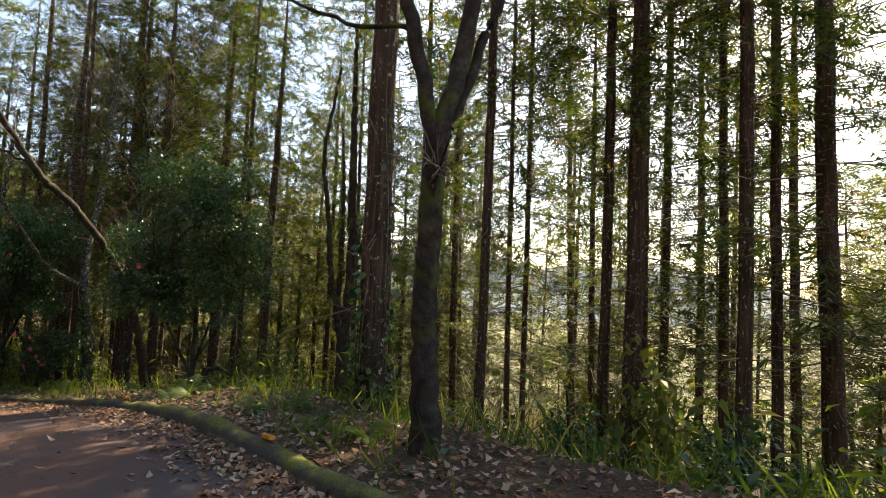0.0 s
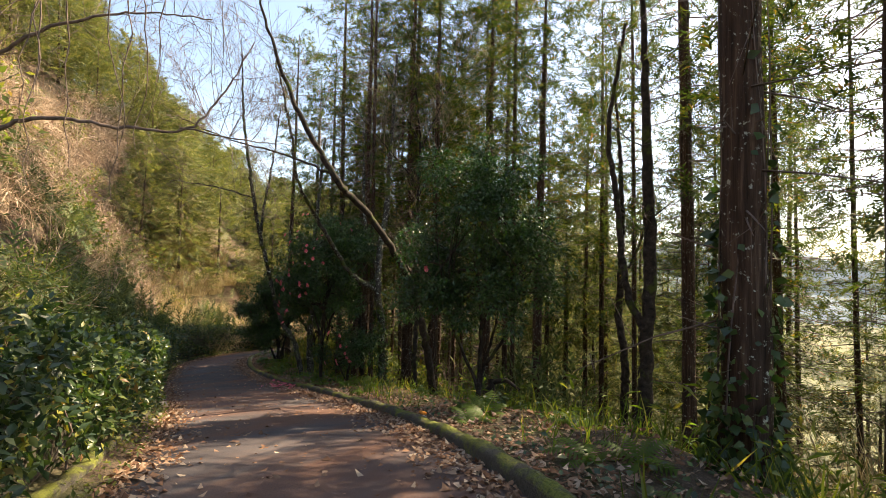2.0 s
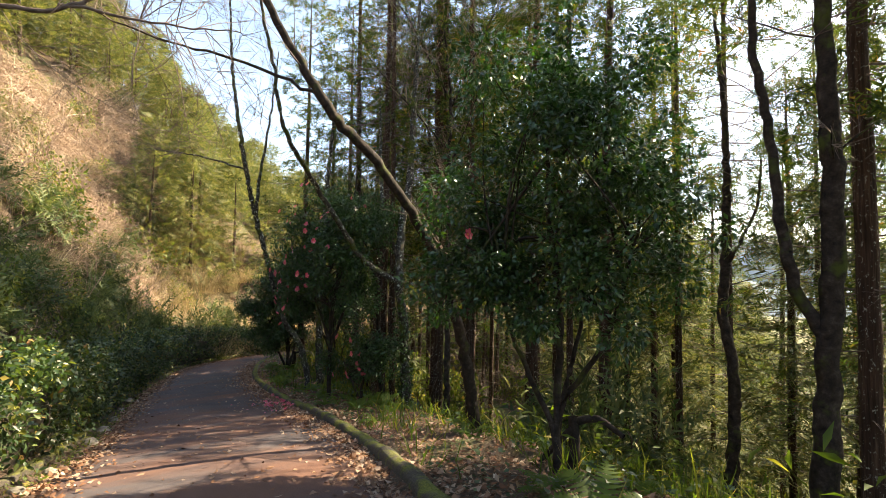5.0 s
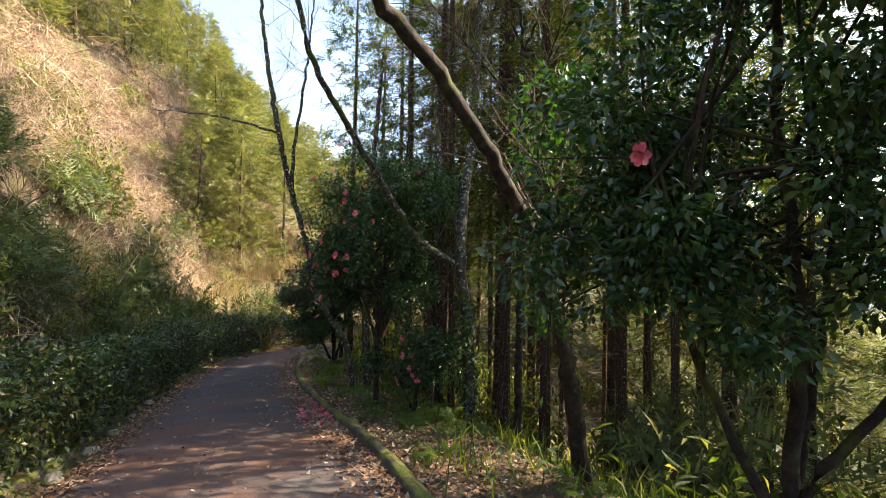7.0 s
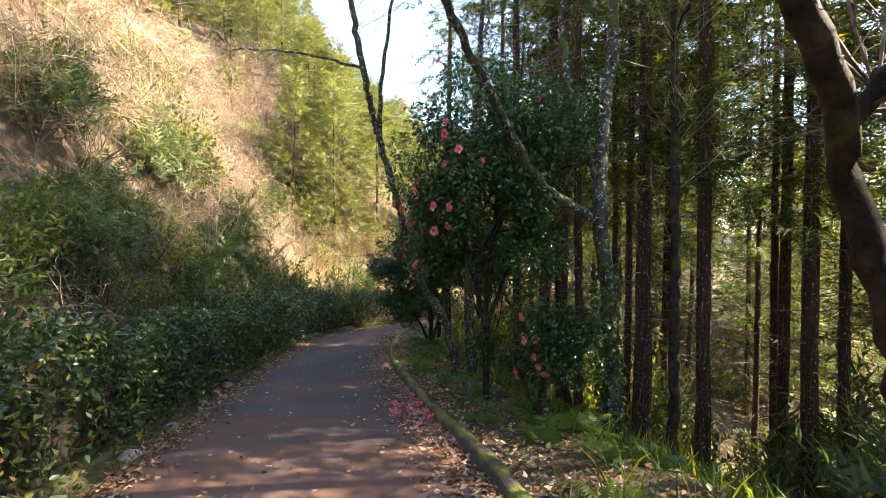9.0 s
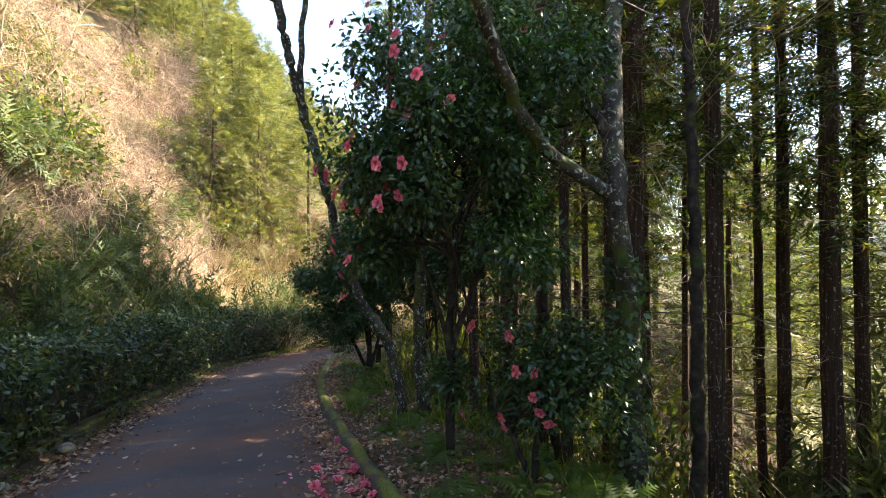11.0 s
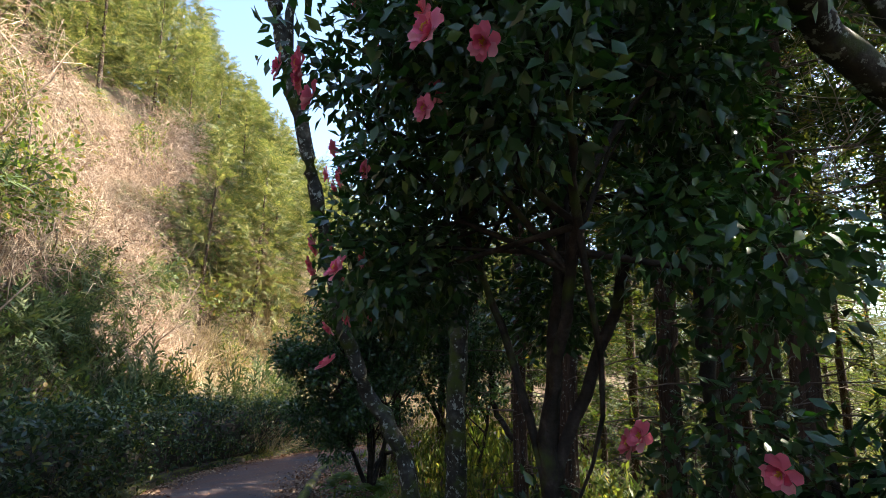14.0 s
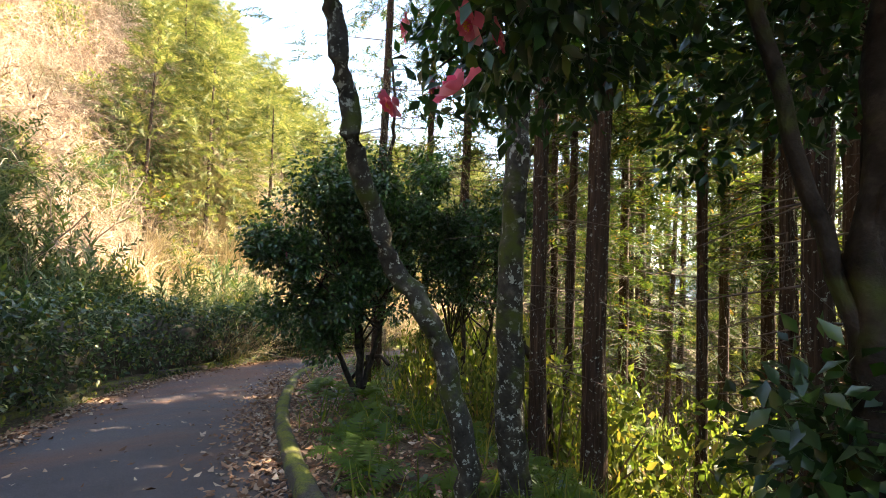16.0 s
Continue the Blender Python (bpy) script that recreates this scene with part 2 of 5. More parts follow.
VR = np.array([-.9, 1.0, 1.75, 1.92, 2.0, 2.06, 1.95, 1.69, 1.46, .98, .55, .28, -.15, -.58, -.88, -1.04, -1.12, -1.1, -.75, -.1, 1.0, 3.6, 7.6, 18.5, 35])
UL = np.array([-14, -6, 0, 6, 7.8, 10.4, 13.4, 15.7, 17.8, 19.2, 20.4, 23.4, 25.6, 27, 28, 29, 30, 31, 32, 33, 34.5, 37, 46, 60])
VL = np.array([-4.2, -2.2, -1.1, -.75, -.87, -1.23, -1.66, -2.15, -2.64, -2.95, -3.1, -3.45, -3.68, -3.66, -3.5, -3.2, -2.75, -2.25, -1.6, -.7, .9, 4.0, 14, 30])


def smooth_table(u, v):
    x = np.arange(u[0], u[-1], 0.25)
    y = np.interp(x, u, v)
    k = np.ones(9) / 9
    y = np.convolve(np.pad(y, 4, mode="reflect", reflect_type="odd"), k, mode="valid")
    return x, y


TZ, TR, TL = smooth_table(UZ, ZR), smooth_table(UR, VR), smooth_table(UL, VL)


def road_z(u):
    return np.interp(u, *TZ)


def right_edge(u):
    u = np.asarray(u, float)
    return np.interp(u, *TR) + np.maximum(u - 59.5, 0) * 1.3


def left_edge(u):
    u = np.asarray(u, float)
    return np.interp(u, *TL) + np.maximum(u - 59.5, 0) * 1.1


def hill_edge(u):
    """The foot of the hillside, which draws back from the lane at the bend."""
    far = np.interp(u, [28, 32, 36, 39, 42, 46, 60, 100], [-3.5, -4.1, -4.0, -2.8, -.2, 4.3, 20, 63])
    return np.where(np.asarray(u) < 28, left_edge(u), np.minimum(far, left_edge(u)))


def wood_line(u):
    """The upper edge of the valley woods, which run on past the bend."""
    return float(right_edge(u)) if u < 27 else float(np.interp(u, [27, 30, 36, 42, 46, 60], [-1.1, -1.0, -.2, 4, 8, 24]))


def off_road(u, v):
    return not float(left_edge(u)) - 1.0 < v < float(right_edge(u)) + 1.0


def ground_z(u, v):
    u, v = np.asarray(u, float), np.asarray(v, float)
    d, e, zr = v - right_edge(u), hill_edge(u) - v, road_z(u)
    fall = np.where(d > 1.7, -0.45 * (d - 1.7), 0)
    fall = np.where(fall < -9, -9 + (fall + 9) * 0.3, fall)
    fall = np.maximum(fall, -22.0)
    z = zr + np.where(d > 0.0, 0.05 + fall, -0.05)
    rise = np.maximum(e - 2.0, 0)
    cap = np.interp(np.degrees(np.arctan2(1 - v, np.maximum(u - 8, 0.1))), [-30, -12, 0, 6, 12, 26, 60], [4, 5, 6.5, 10, 18, 36, 42])
    hill = 0.2 * np.clip((e - 0.2) / 0.5, 0, 1) + cap * (1 - np.exp(-np.interp(u, [0, 8, 13, 28, 35, 60], [1.2, 1.4, 2.1, 2.1, 1.3, 1.2]) * rise / cap))
    wob = 0.10 * np.sin(u * 1.7 + v * 0.9) * np.sin(v * 1.3 - u * 0.6) + 0.05 * np.sin(u * 4.1) * np.sin(v * 3.7)
    return np.where(e > 0.2, zr + hill, z) + wob * np.clip(np.maximum(d - 0.4, e - 1.0), 0, 1) * np.where(e > 3, 3.0, 1.0)


def XY(u, v):
    return (v - u) * S, (v + u) * S


def UV(x, y):
    return (y - x) * S, (y + x) * S


def on_ground(x, y, dz=0.0):
    return (x, y, float(ground_z(*UV(x, y))) + dz)


# ------------------------------------------------------------------ mesh tools
class Soup:
    """Vertices and faces gathered for one mesh."""

    def __init__(self):
        self.v, self.f, self.n = [], [], 0

    def add(self, verts, faces):
        verts, faces = np.asarray(verts, np.float32).reshape(-1, 3), np.asarray(faces, np.int64)
        self.v.append(verts)
        self.f.append(faces + self.n)
        self.n += len(verts)
        return self

    def mesh(self, name, material, smooth=False):
        me = bpy.data.meshes.new(name)
        verts = np.concatenate(self.v)
        loops = np.concatenate([f.ravel() for f in self.f]).astype(np.int32)
        sizes = np.concatenate([np.full(len(f), f.shape[1]) for f in self.f]).astype(np.int32)
        me.vertices.add(len(verts))
        me.vertices.foreach_set("co", verts.ravel())
        me.loops.add(len(loops))
        me.loops.foreach_set("vertex_index", loops)
        me.polygons.add(len(sizes))
        me.polygons.foreach_set("loop_start", np.r_[0, np.cumsum(sizes)[:-1]].astype(np.int32))
        me.polygons.foreach_set("loop_total", sizes)
        if smooth:
            me.polygons.foreach_set("use_smooth", np.ones(len(sizes), bool))
        me.update(calc_edges=True)
        me.materials.append(material)
        return me


def thing(name, mesh, label, category, kind="", group="", at=None):
    ob = new(name, mesh)
    if at is not None:
        ob.matrix_basis = at if isinstance(at, Matrix) else Matrix.Translation(at)
    return tagged(ob, label, category, group, kind)


def empty(name, label, category, at=(0, 0, 0), group="", kind=""):
    ob = new(name)
    ob.empty_display_size = 0.1
    ob.matrix_basis = at if isinstance(at, Matrix) else Matrix.Translation(at)
    return tagged(ob, label, category, group, kind)


def part(name, mesh, parent, label="", m=None, kind=""):
    ob = new(name, mesh)
    tagged(ob, kind=kind)
    ob.parent = parent
    if m is not None:
        ob.matrix_basis = m
    return tagged(ob, label) if label else ob


def spline(points, step=0.25):
    """A smooth line through points, sampled about every step."""
    p = np.asarray(points, float)
    if len(p) < 3:
        n = max(2, int(np.linalg.norm(p[-1] - p[0]) / step) + 1)
        return p[0] + np.linspace(0, 1, n)[:, None] * (p[-1] - p[0])
    q = np.vstack([2 * p[0] - p[1], p, 2 * p[-1] - p[-2]])
    out = []
    for i in range(1, len(q) - 2):
        n = max(2, int(np.linalg.norm(q[i + 1] - q[i]) / step))
        t = np.linspace(0, 1, n, endpoint=False)[:, None]
        out.append(0.5 * (2 * q[i] + (q[i + 1] - q[i - 1]) * t + (2 * q[i - 1] - 5 * q[i] + 4 * q[i + 1] - q[i + 2]) * t ** 2
                          + (3 * q[i] - q[i - 1] - 3 * q[i + 1] + q[i + 2]) * t ** 3))
    out.append(p[-1:])
    return np.concatenate(out)


def tube(soup, line, radii, sides=6, rough=0.0, rng=None):
    """A tapered round limb along a line."""
    line = np.asarray(line, float)
    n = len(line)
    radii = np.interp(np.linspace(0, 1, n), np.linspace(0, 1, len(radii)), radii)
    d = np.gradient(line, axis=0)
    d /= np.linalg.norm(d, axis=1, keepdims=True) + 1e-9
    ref = np.where(np.abs(d[:, 2:3]) > 0.9, np.array([[1.0, 0, 0]]), np.array([[0, 0, 1.0]]))
    a = np.cross(d, ref)
    a /= np.linalg.norm(a, axis=1, keepdims=True) + 1e-9
    b = np.cross(d, a)
    ang = np.linspace(0, 2 * np.pi, sides, endpoint=False)
    r = np.repeat(radii[:, None], sides, 1)
    if rough and rng is not None:
        ph = rng.uniform(0, 6.28, 3)
        k = np.arange(n)[:, None]
        r = r * (1 + rough * (0.6 * np.sin(3 * ang[None] + ph[0] + 0.13 * k) + 0.4 * np.sin(5 * ang[None] + ph[1]) + 0.18 * np.sin(0.4 * k + ph[2])))
    ring = line[:, None] + r[..., None] * (np.cos(ang)[None, :, None] * a[:, None] + np.sin(ang)[None, :, None] * b[:, None])
    i, j = np.meshgrid(np.arange(n - 1), np.arange(sides), indexing="ij")
    j2 = (j + 1) % sides
    faces = np.stack([i * sides + j, i * sides + j2, (i + 1) * sides + j2, (i + 1) * sides + j], -1).reshape(-1, 4)
    soup.add(ring.reshape(-1, 3), faces)
    return soup


def unit(a):
    return a / (np.linalg.norm(a, axis=-1, keepdims=True) + 1e-9)


def frames_for(d, up):
    """Rotations whose x runs along d and whose z is near up."""
    d = unit(d)
    s = unit(np.cross(up, d))
    n = np.cross(d, s)
    return np.stack([d, s, n], -1)


def place(soup, tv, tf, pos, rot, scale):
    """Copies of a small template at many places."""
    pos, scale = np.asarray(pos, float), np.asarray(scale, float)
    v = np.einsum("nij,kj->nki", rot, tv) * scale[:, None, None] + pos[:, None]
    f = (np.asarray(tf)[None] + (np.arange(len(pos)) * len(tv))[:, None, None]).reshape(-1, np.asarray(tf).shape[1])
    soup.add(v.reshape(-1, 3), f)
    return soup


LEAF_V = np.array([[0, 0, 0], [0.42, 0.24, 0.05], [0.42, -0.24, 0.05], [0.48, 0, -0.02], [1, 0, -0.10]])
LEAF_F = np.array([[0, 3, 1], [0, 2, 3], [1, 3, 4], [3, 2, 4]])
BLADE_V = np.array([[0, 0.02, 0], [0, -0.02, 0], [0.55, 0.016, 0.05], [0.55, -0.016, 0.05], [1, 0, -0.12]])
BLADE_F3 = np.array([[0, 1, 2], [1, 3, 2], [2, 3, 4]])


def spray_template(rng, n=8, width=0.05):
    """A flat drooping sprig of scale leaves, one unit long."""
    v, f = [], []
    for i in range(n):
        x = 0.08 + 0.9 * i / n
        side = 1 if i % 2 else -1
        ln = 0.42 * (1 - 0.55 * x) * rng.uniform(0.7, 1.2)
        base = np.array([x, 0, -0.22 * x * x])
        tip = base + np.array([ln * 0.75, side * ln * 0.7, -0.16 * ln + rng.uniform(-.05, .05)])
        w = np.array([width, -side * width * 0.6, 0])
        k = len(v)
        v += [base - w * 0.5, base + w, tip]
        f.append([k, k + 1, k + 2])
    k = len(v)
    v += [np.array([0, 0.018, 0]), np.array([0, -0.018, 0]), np.array([1, 0, -0.24])]
    f.append([k, k + 1, k + 2])
    return np.array(v), np.array(f)


def scatter_on_clumps(rng, clumps, per, fill=0.35):
    """Points in and on balls (x, y, z, r): places and outward ways."""
    c = np.asarray(clumps, float)
    w = c[:, 3] ** 2
    idx = rng.choice(len(c), size=per, p=w / w.sum())
    d = unit(rng.normal(size=(per, 3)))
    r = c[idx, 3] * (fill + (1 - fill) * rng.uniform(0, 1, per) ** 0.5)
    return c[idx, :3] + d * r[:, None], d


def leafy(rng, clumps, count, size, droop=0.3, template=None, spread=0.9, flat=0.55):
    """A crown of single leaves round clumps."""
    pos, out = scatter_on_clumps(rng, clumps, count)
    d = unit(out * spread + rng.normal(size=out.shape) * 0.7 + np.array([0, 0, -droop]))
    up = unit(np.array([0, 0, 1.0]) * flat + out * 0.5 + rng.normal(size=out.shape) * 0.45)
    tv, tf = template or (LEAF_V, LEAF_F)
    return place(Soup(), tv, tf, pos, frames_for(d, up), rng.uniform(*size, count))

# ------------------------------------------------------------------ ground, road, kerb


def build_ground():
    us = np.unique(np.concatenate([np.arange(-30, 48, 0.5), np.linspace(48, 140, 30), np.linspace(140, 2500, 14), np.linspace(-2500, -30, 14)]))
    vs = np.unique(np.concatenate([np.arange(-8, 12, 0.4), np.linspace(-70, -8, 40), np.linspace(12, 60, 30), np.linspace(60, 2500, 14), np.linspace(-2500, -70, 10)]))
    u, v = np.meshgrid(us, vs, indexing="ij")
    z = ground_z(np.clip(u, -30, 140), v)
    x, y = XY(u, v)
    n, m = len(us), len(vs)
    i, j = np.meshgrid(np.arange(n - 1), np.arange(m - 1), indexing="ij")
    f = np.stack([i * m + j, i * m + j + 1, (i + 1) * m + j + 1, (i + 1) * m + j], -1).reshape(-1, 4)[:, ::-1]
    thing("ground", Soup().add(np.stack([x, y, z], -1), f).mesh("ground", M_GROUND, True),
          "forest floor sloping from hillside down to valley", "ground", "structure")


def strip(us, cols):
    """Rings across the road at us; cols give (v, z) arrays for each ring point."""
    v = np.stack([c[0] for c in cols], 1)
    z = np.stack([c[1] for c in cols], 1)
    x, y = XY(us[:, None], v)
    n, m = v.shape
    i, j = np.meshgrid(np.arange(n - 1), np.arange(m - 1), indexing="ij")
    f = np.stack([i * m + j, i * m + j + 1, (i + 1) * m + j + 1, (i + 1) * m + j], -1).reshape(-1, 4)
    return np.stack([x, y, z], -1), f[:, ::-1]


def build_road():
    us = np.arange(-14, 52, 0.2)
    vl, vr, z = left_edge(us) - 0.12, right_edge(us) + 0.05, road_z(us)
    rng = np.random.default_rng(3)
    cols = [(vl, z - 0.12)]
    for k, t in enumerate(np.linspace(0, 1, 13)):
        camber = 0.03 * (1 - (2 * t - 1) ** 2)
        edge = 0.06 * np.sin(us * 3.1) + 0.04 * np.sin(us * 7.7) if k == 0 else 0
        cols.append((vl + (vr - vl) * t - edge, z + camber + rng.normal(0, 0.004, len(us))))
    cols.append((vr, z - 0.12))
    v, f = strip(us, cols)
    thing("road", Soup().add(v, f).mesh("road", M_ROAD, True),
          "narrow worn asphalt lane dusted with reddish needles", "road", "structure")


def build_kerb():
    rng = np.random.default_rng(5)
    us = np.arange(-14, 46, 0.12)
    vr, z = right_edge(us), road_z(us)
    w = lambda a: rng.normal(0, a, len(us))
    h = 0.115 + 0.02 * np.sin(us * 1.3) + 0.012 * np.sin(us * 5.1)
    cols = [(vr - 0.01 + w(.006), z - 0.1), (vr + 0.0 + w(.006), z + h * 0.7 + w(.006)), (vr + 0.03, z + h + w(.006)), (vr + 0.09, z + h + 0.015 + w(.008)),
            (vr + 0.15, z + h + w(.006)), (vr + 0.18 + w(.006), z + h * 0.7), (vr + 0.19, z - 0.1)]
    v, f = strip(us, cols)
    thing("kerb", Soup().add(v, f).mesh("kerb", M_KERB, True), "low rounded concrete kerb grown over with moss", "kerb", "structure")
    us = np.arange(2, 46, 0.2)
    vl, z = left_edge(us) - 0.34, road_z(us)
    w = lambda a: rng.normal(0, a, len(us))
    cols = [(vl, z - 0.1), (vl + w(.01), z + 0.10 + w(.01)), (vl - 0.03, z + 0.12 + w(.01)), (vl - 0.12, z + 0.12 + w(.01)), (vl - 0.14, z - 0.1)]
    v, f = strip(us, cols)
    thing("edging_wall", Soup().add(v, f[:, ::-1]).mesh("edging_wall", M_KERB, True), "low dark mossy edging wall under the hedge", "edging", "structure")


build_ground()
build_road()
build_kerb()


def far_hills():
    rng = np.random.default_rng(9)
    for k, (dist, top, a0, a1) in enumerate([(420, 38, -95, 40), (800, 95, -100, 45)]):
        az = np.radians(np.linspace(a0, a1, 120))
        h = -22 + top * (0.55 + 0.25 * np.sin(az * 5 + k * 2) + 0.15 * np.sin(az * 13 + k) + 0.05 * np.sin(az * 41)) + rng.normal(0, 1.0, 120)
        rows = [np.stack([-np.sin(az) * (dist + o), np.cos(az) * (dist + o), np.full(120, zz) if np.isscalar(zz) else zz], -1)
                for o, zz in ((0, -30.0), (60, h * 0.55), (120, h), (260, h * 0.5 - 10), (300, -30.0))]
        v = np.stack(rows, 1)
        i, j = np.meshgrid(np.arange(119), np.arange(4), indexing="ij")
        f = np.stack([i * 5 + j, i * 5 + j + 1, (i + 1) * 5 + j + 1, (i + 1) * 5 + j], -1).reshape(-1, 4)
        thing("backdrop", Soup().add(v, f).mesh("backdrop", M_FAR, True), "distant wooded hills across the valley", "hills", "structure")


far_hills()

# ------------------------------------------------------------------ trees


def grow(wood, twigs, start, way, length, radius, depth, rng, lift=0.15, bend=0.35, forks=(3, 5)):
    """A crooked limb with side limbs, down to fine twigs."""
    n = max(4, int(length / 0.35))
    pts, d = [np.array(start, float)], unit(np.array(way, float))
    for _ in range(n):
        d = unit(d + rng.normal(size=3) * bend * 0.33 + np.array([0, 0, lift * 0.25]))
        pts.append(pts[-1] + d * length / n)
    pts = np.array(pts)
    tube(wood if radius > 0.012 else twigs, pts, [radius, radius * 0.45], 6 if radius > 0.04 else (4 if radius > 0.012 else 3))
    if depth == 0:
        return
    for k in range(rng.integers(*forks)):
        i = int(rng.uniform(0.3, 1.0) * (len(pts) - 1))
        side = unit(np.cross(d, rng.normal(size=3)))
        grow(wood, twigs, pts[i], unit(d * 0.75 + side * rng.uniform(0.6, 1.1) + np.array([0, 0, lift])), length * rng.uniform(0.42, 0.7),
             max(radius * rng.uniform(0.35, 0.55), 0.003), depth - 1, rng, lift, bend, forks)


def bare_tree(name, label, base, limbs, seed, bark=M_DARK_BARK, shoots=10, reach=1.6, depth=3, twig=M_TWIG, tail=0.35):
    """limbs: (points in the world, start radius, end radius); the first is the trunk. Side shoots spring from the thin ends."""
    rng = np.random.default_rng(seed)
    root = empty(name, label, "tree", base)
    off = np.array(base, float)
    twigs = Soup()
    for k, (pts, r0, r1) in enumerate(limbs):
        wood = Soup()
        line = spline(np.array(pts, float) - off, 0.12)
        if k == 0:
            line[0, 2] -= 0.25
        line[1:-1] += rng.normal(0, 0.012, line[1:-1].shape)
        rr = [r0, r1] if k else [r0 * 1.45, r0 * 1.1, r0, (r0 + r1) / 2, r1]
        tube(wood, line, rr, 10 if r0 > 0.06 else 6, 0.09, rng)
        for _ in range(shoots):
            i = int(rng.uniform(tail, 1.0) * (len(line) - 2))
            d = unit(line[i + 1] - line[i])
            side = unit(np.cross(d, rng.normal(size=3)))
            f = i / len(line)
            grow(wood, twigs, line[i], d * 0.5 + side + np.array([0, 0, 0.3]), reach * rng.uniform(0.5, 1.2), min(max(0.2 * (r0 + (r1 - r0) * f), 0.006), .016), depth - 1, rng)
        part("trunk" if k == 0 else "limb", wood.mesh("limb", bark, True), root)
    if twigs.n:
        part("twig_work", twigs.mesh("twig_work", twig), root, "fine bare twigs", kind="stuff")
    return root


SPRAYS = [spray_template(np.random.default_rng(40 + i)) for i in range(4)]


def sprays(soup, rng, pos, ways, size, ups=None):
    k = rng.integers(0, len(SPRAYS), len(pos))
    ups = np.array([0, 0, 1.0]) + rng.normal(size=ways.shape) * 0.45 if ups is None else ups
    for i, (tv, tf) in enumerate(SPRAYS):
        q = k == i
        if q.any():
            place(soup, tv, tf, pos[q], frames_for(ways[q], ups[q]), rng.uniform(*size, q.sum()))
    return soup


def cedar_meshes(seed, h=18.0, r=0.15, low=5.5, branches=72, full=19, reach=2.2, leaf=(0.22, 0.52)):
    """Trunk, dead side branches and crown of one plantation cedar, standing at the origin."""
    rng = np.random.default_rng(seed)
    z = np.linspace(-0.6, h, 34)
    sway = np.cumsum(rng.normal(0, 0.012, (34, 2)), 0)
    sway -= sway[1]
    line = np.column_stack([sway, z])
    trunk, dead, crown = Soup(), Soup(), Soup()
    tube(trunk, line, [r * 1.35, r * 1.05, r, r * 0.9, r * 0.75, r * 0.5, 0.02], 10, 0.06, rng)
    at = lambda zz: np.array([np.interp(zz, z, sway[:, 0]), np.interp(zz, z, sway[:, 1]), zz])
    for _ in range(46):
        zz = rng.uniform(1.0, low + 4)
        a = rng.uniform(0, 2 * np.pi)
        ln = rng.uniform(0.3, 1.5)
        d = np.array([math.cos(a), math.sin(a), rng.uniform(-0.35, 0.25)])
        e = at(zz) + d * ln
        tube(dead, [at(zz), at(zz) + d * ln * 0.5, e + np.array([0, 0, rng.uniform(-.15, .1)])], [0.012, 0.004], 3)
        for _ in range(2):
            q = at(zz) + d * ln * rng.uniform(0.4, 0.9)
            tube(dead, [q, q + rng.normal(0, 0.2, 3)], [0.005, 0.002], 3)
    pos, ways = [], []
    for k in range(branches):
        f = (k + rng.uniform()) / branches
        zz = low + (h - low) * f ** 0.9
        a = k * 2.4 + rng.normal(0, 0.4)
        ln = reach * (1 - 0.8 * max(f - 0.15, 0)) * rng.uniform(0.6, 1.25) * (0.55 if f < 0.1 else 1)
        d = np.array([math.cos(a), math.sin(a), 0.1 - 0.35 * (1 - f)])
        tip = at(zz) + d * ln + np.array([0, 0, 0.12 * ln])
        tube(dead, [at(zz), at(zz) + d * ln * 0.6, tip], [0.018, 0.004], 3)
        t = 1.04 - 0.75 * rng.uniform(0, 1, full) ** 1.4
        p = at(zz) + np.outer(t, tip - at(zz)) + rng.normal(0, 0.10, (full, 3))
        pos.append(p)
        ways.append(d * .8 + rng.normal(0, 0.8, (full, 3)) + np.array([0, 0, -0.2]))
    sprays(crown, rng, np.concatenate(pos), np.concatenate(ways), leaf)
    return trunk.mesh("trunk", M_CEDAR_BARK, True), dead.mesh("branchwork", M_TWIG), crown.mesh("crown", M_CEDAR_LEAF)


CEDARS = [cedar_meshes(101, low=5.2, full=22, reach=2.4), cedar_meshes(102, low=3.6, full=20, leaf=(.22, .50)), cedar_meshes(103, low=6.6, full=22, reach=2.4), cedar_meshes(104, low=2.8, full=20, reach=2.0, leaf=(.22, .50))]


def cedar(x, y, r, h, k, label="straight reddish-barked cedar with dead side branches", lean=0.0, turn=0.0, crown=True, group="plantation cedars"):
    trunk, dead, crown_mesh = CEDARS[k % 4]
    s = r / 0.15 * 0.86
    root = empty("cedar_tree", label, "tree", Matrix.Translation(on_ground(x, y)) @ pose(0, 0, 0, lean, 0, turn), group)
    part("trunk", trunk, root, m=Matrix.Diagonal((s, s, h / 18, 1)))
    part("branchwork", dead, root, m=Matrix.Diagonal((1, 1, h / 18, 1)), kind="stuff")
    if crown:
        w = 1.2
        part("crown", crown_mesh, root, m=Matrix.Diagonal((w, w, h / 18, 1)))
    return root


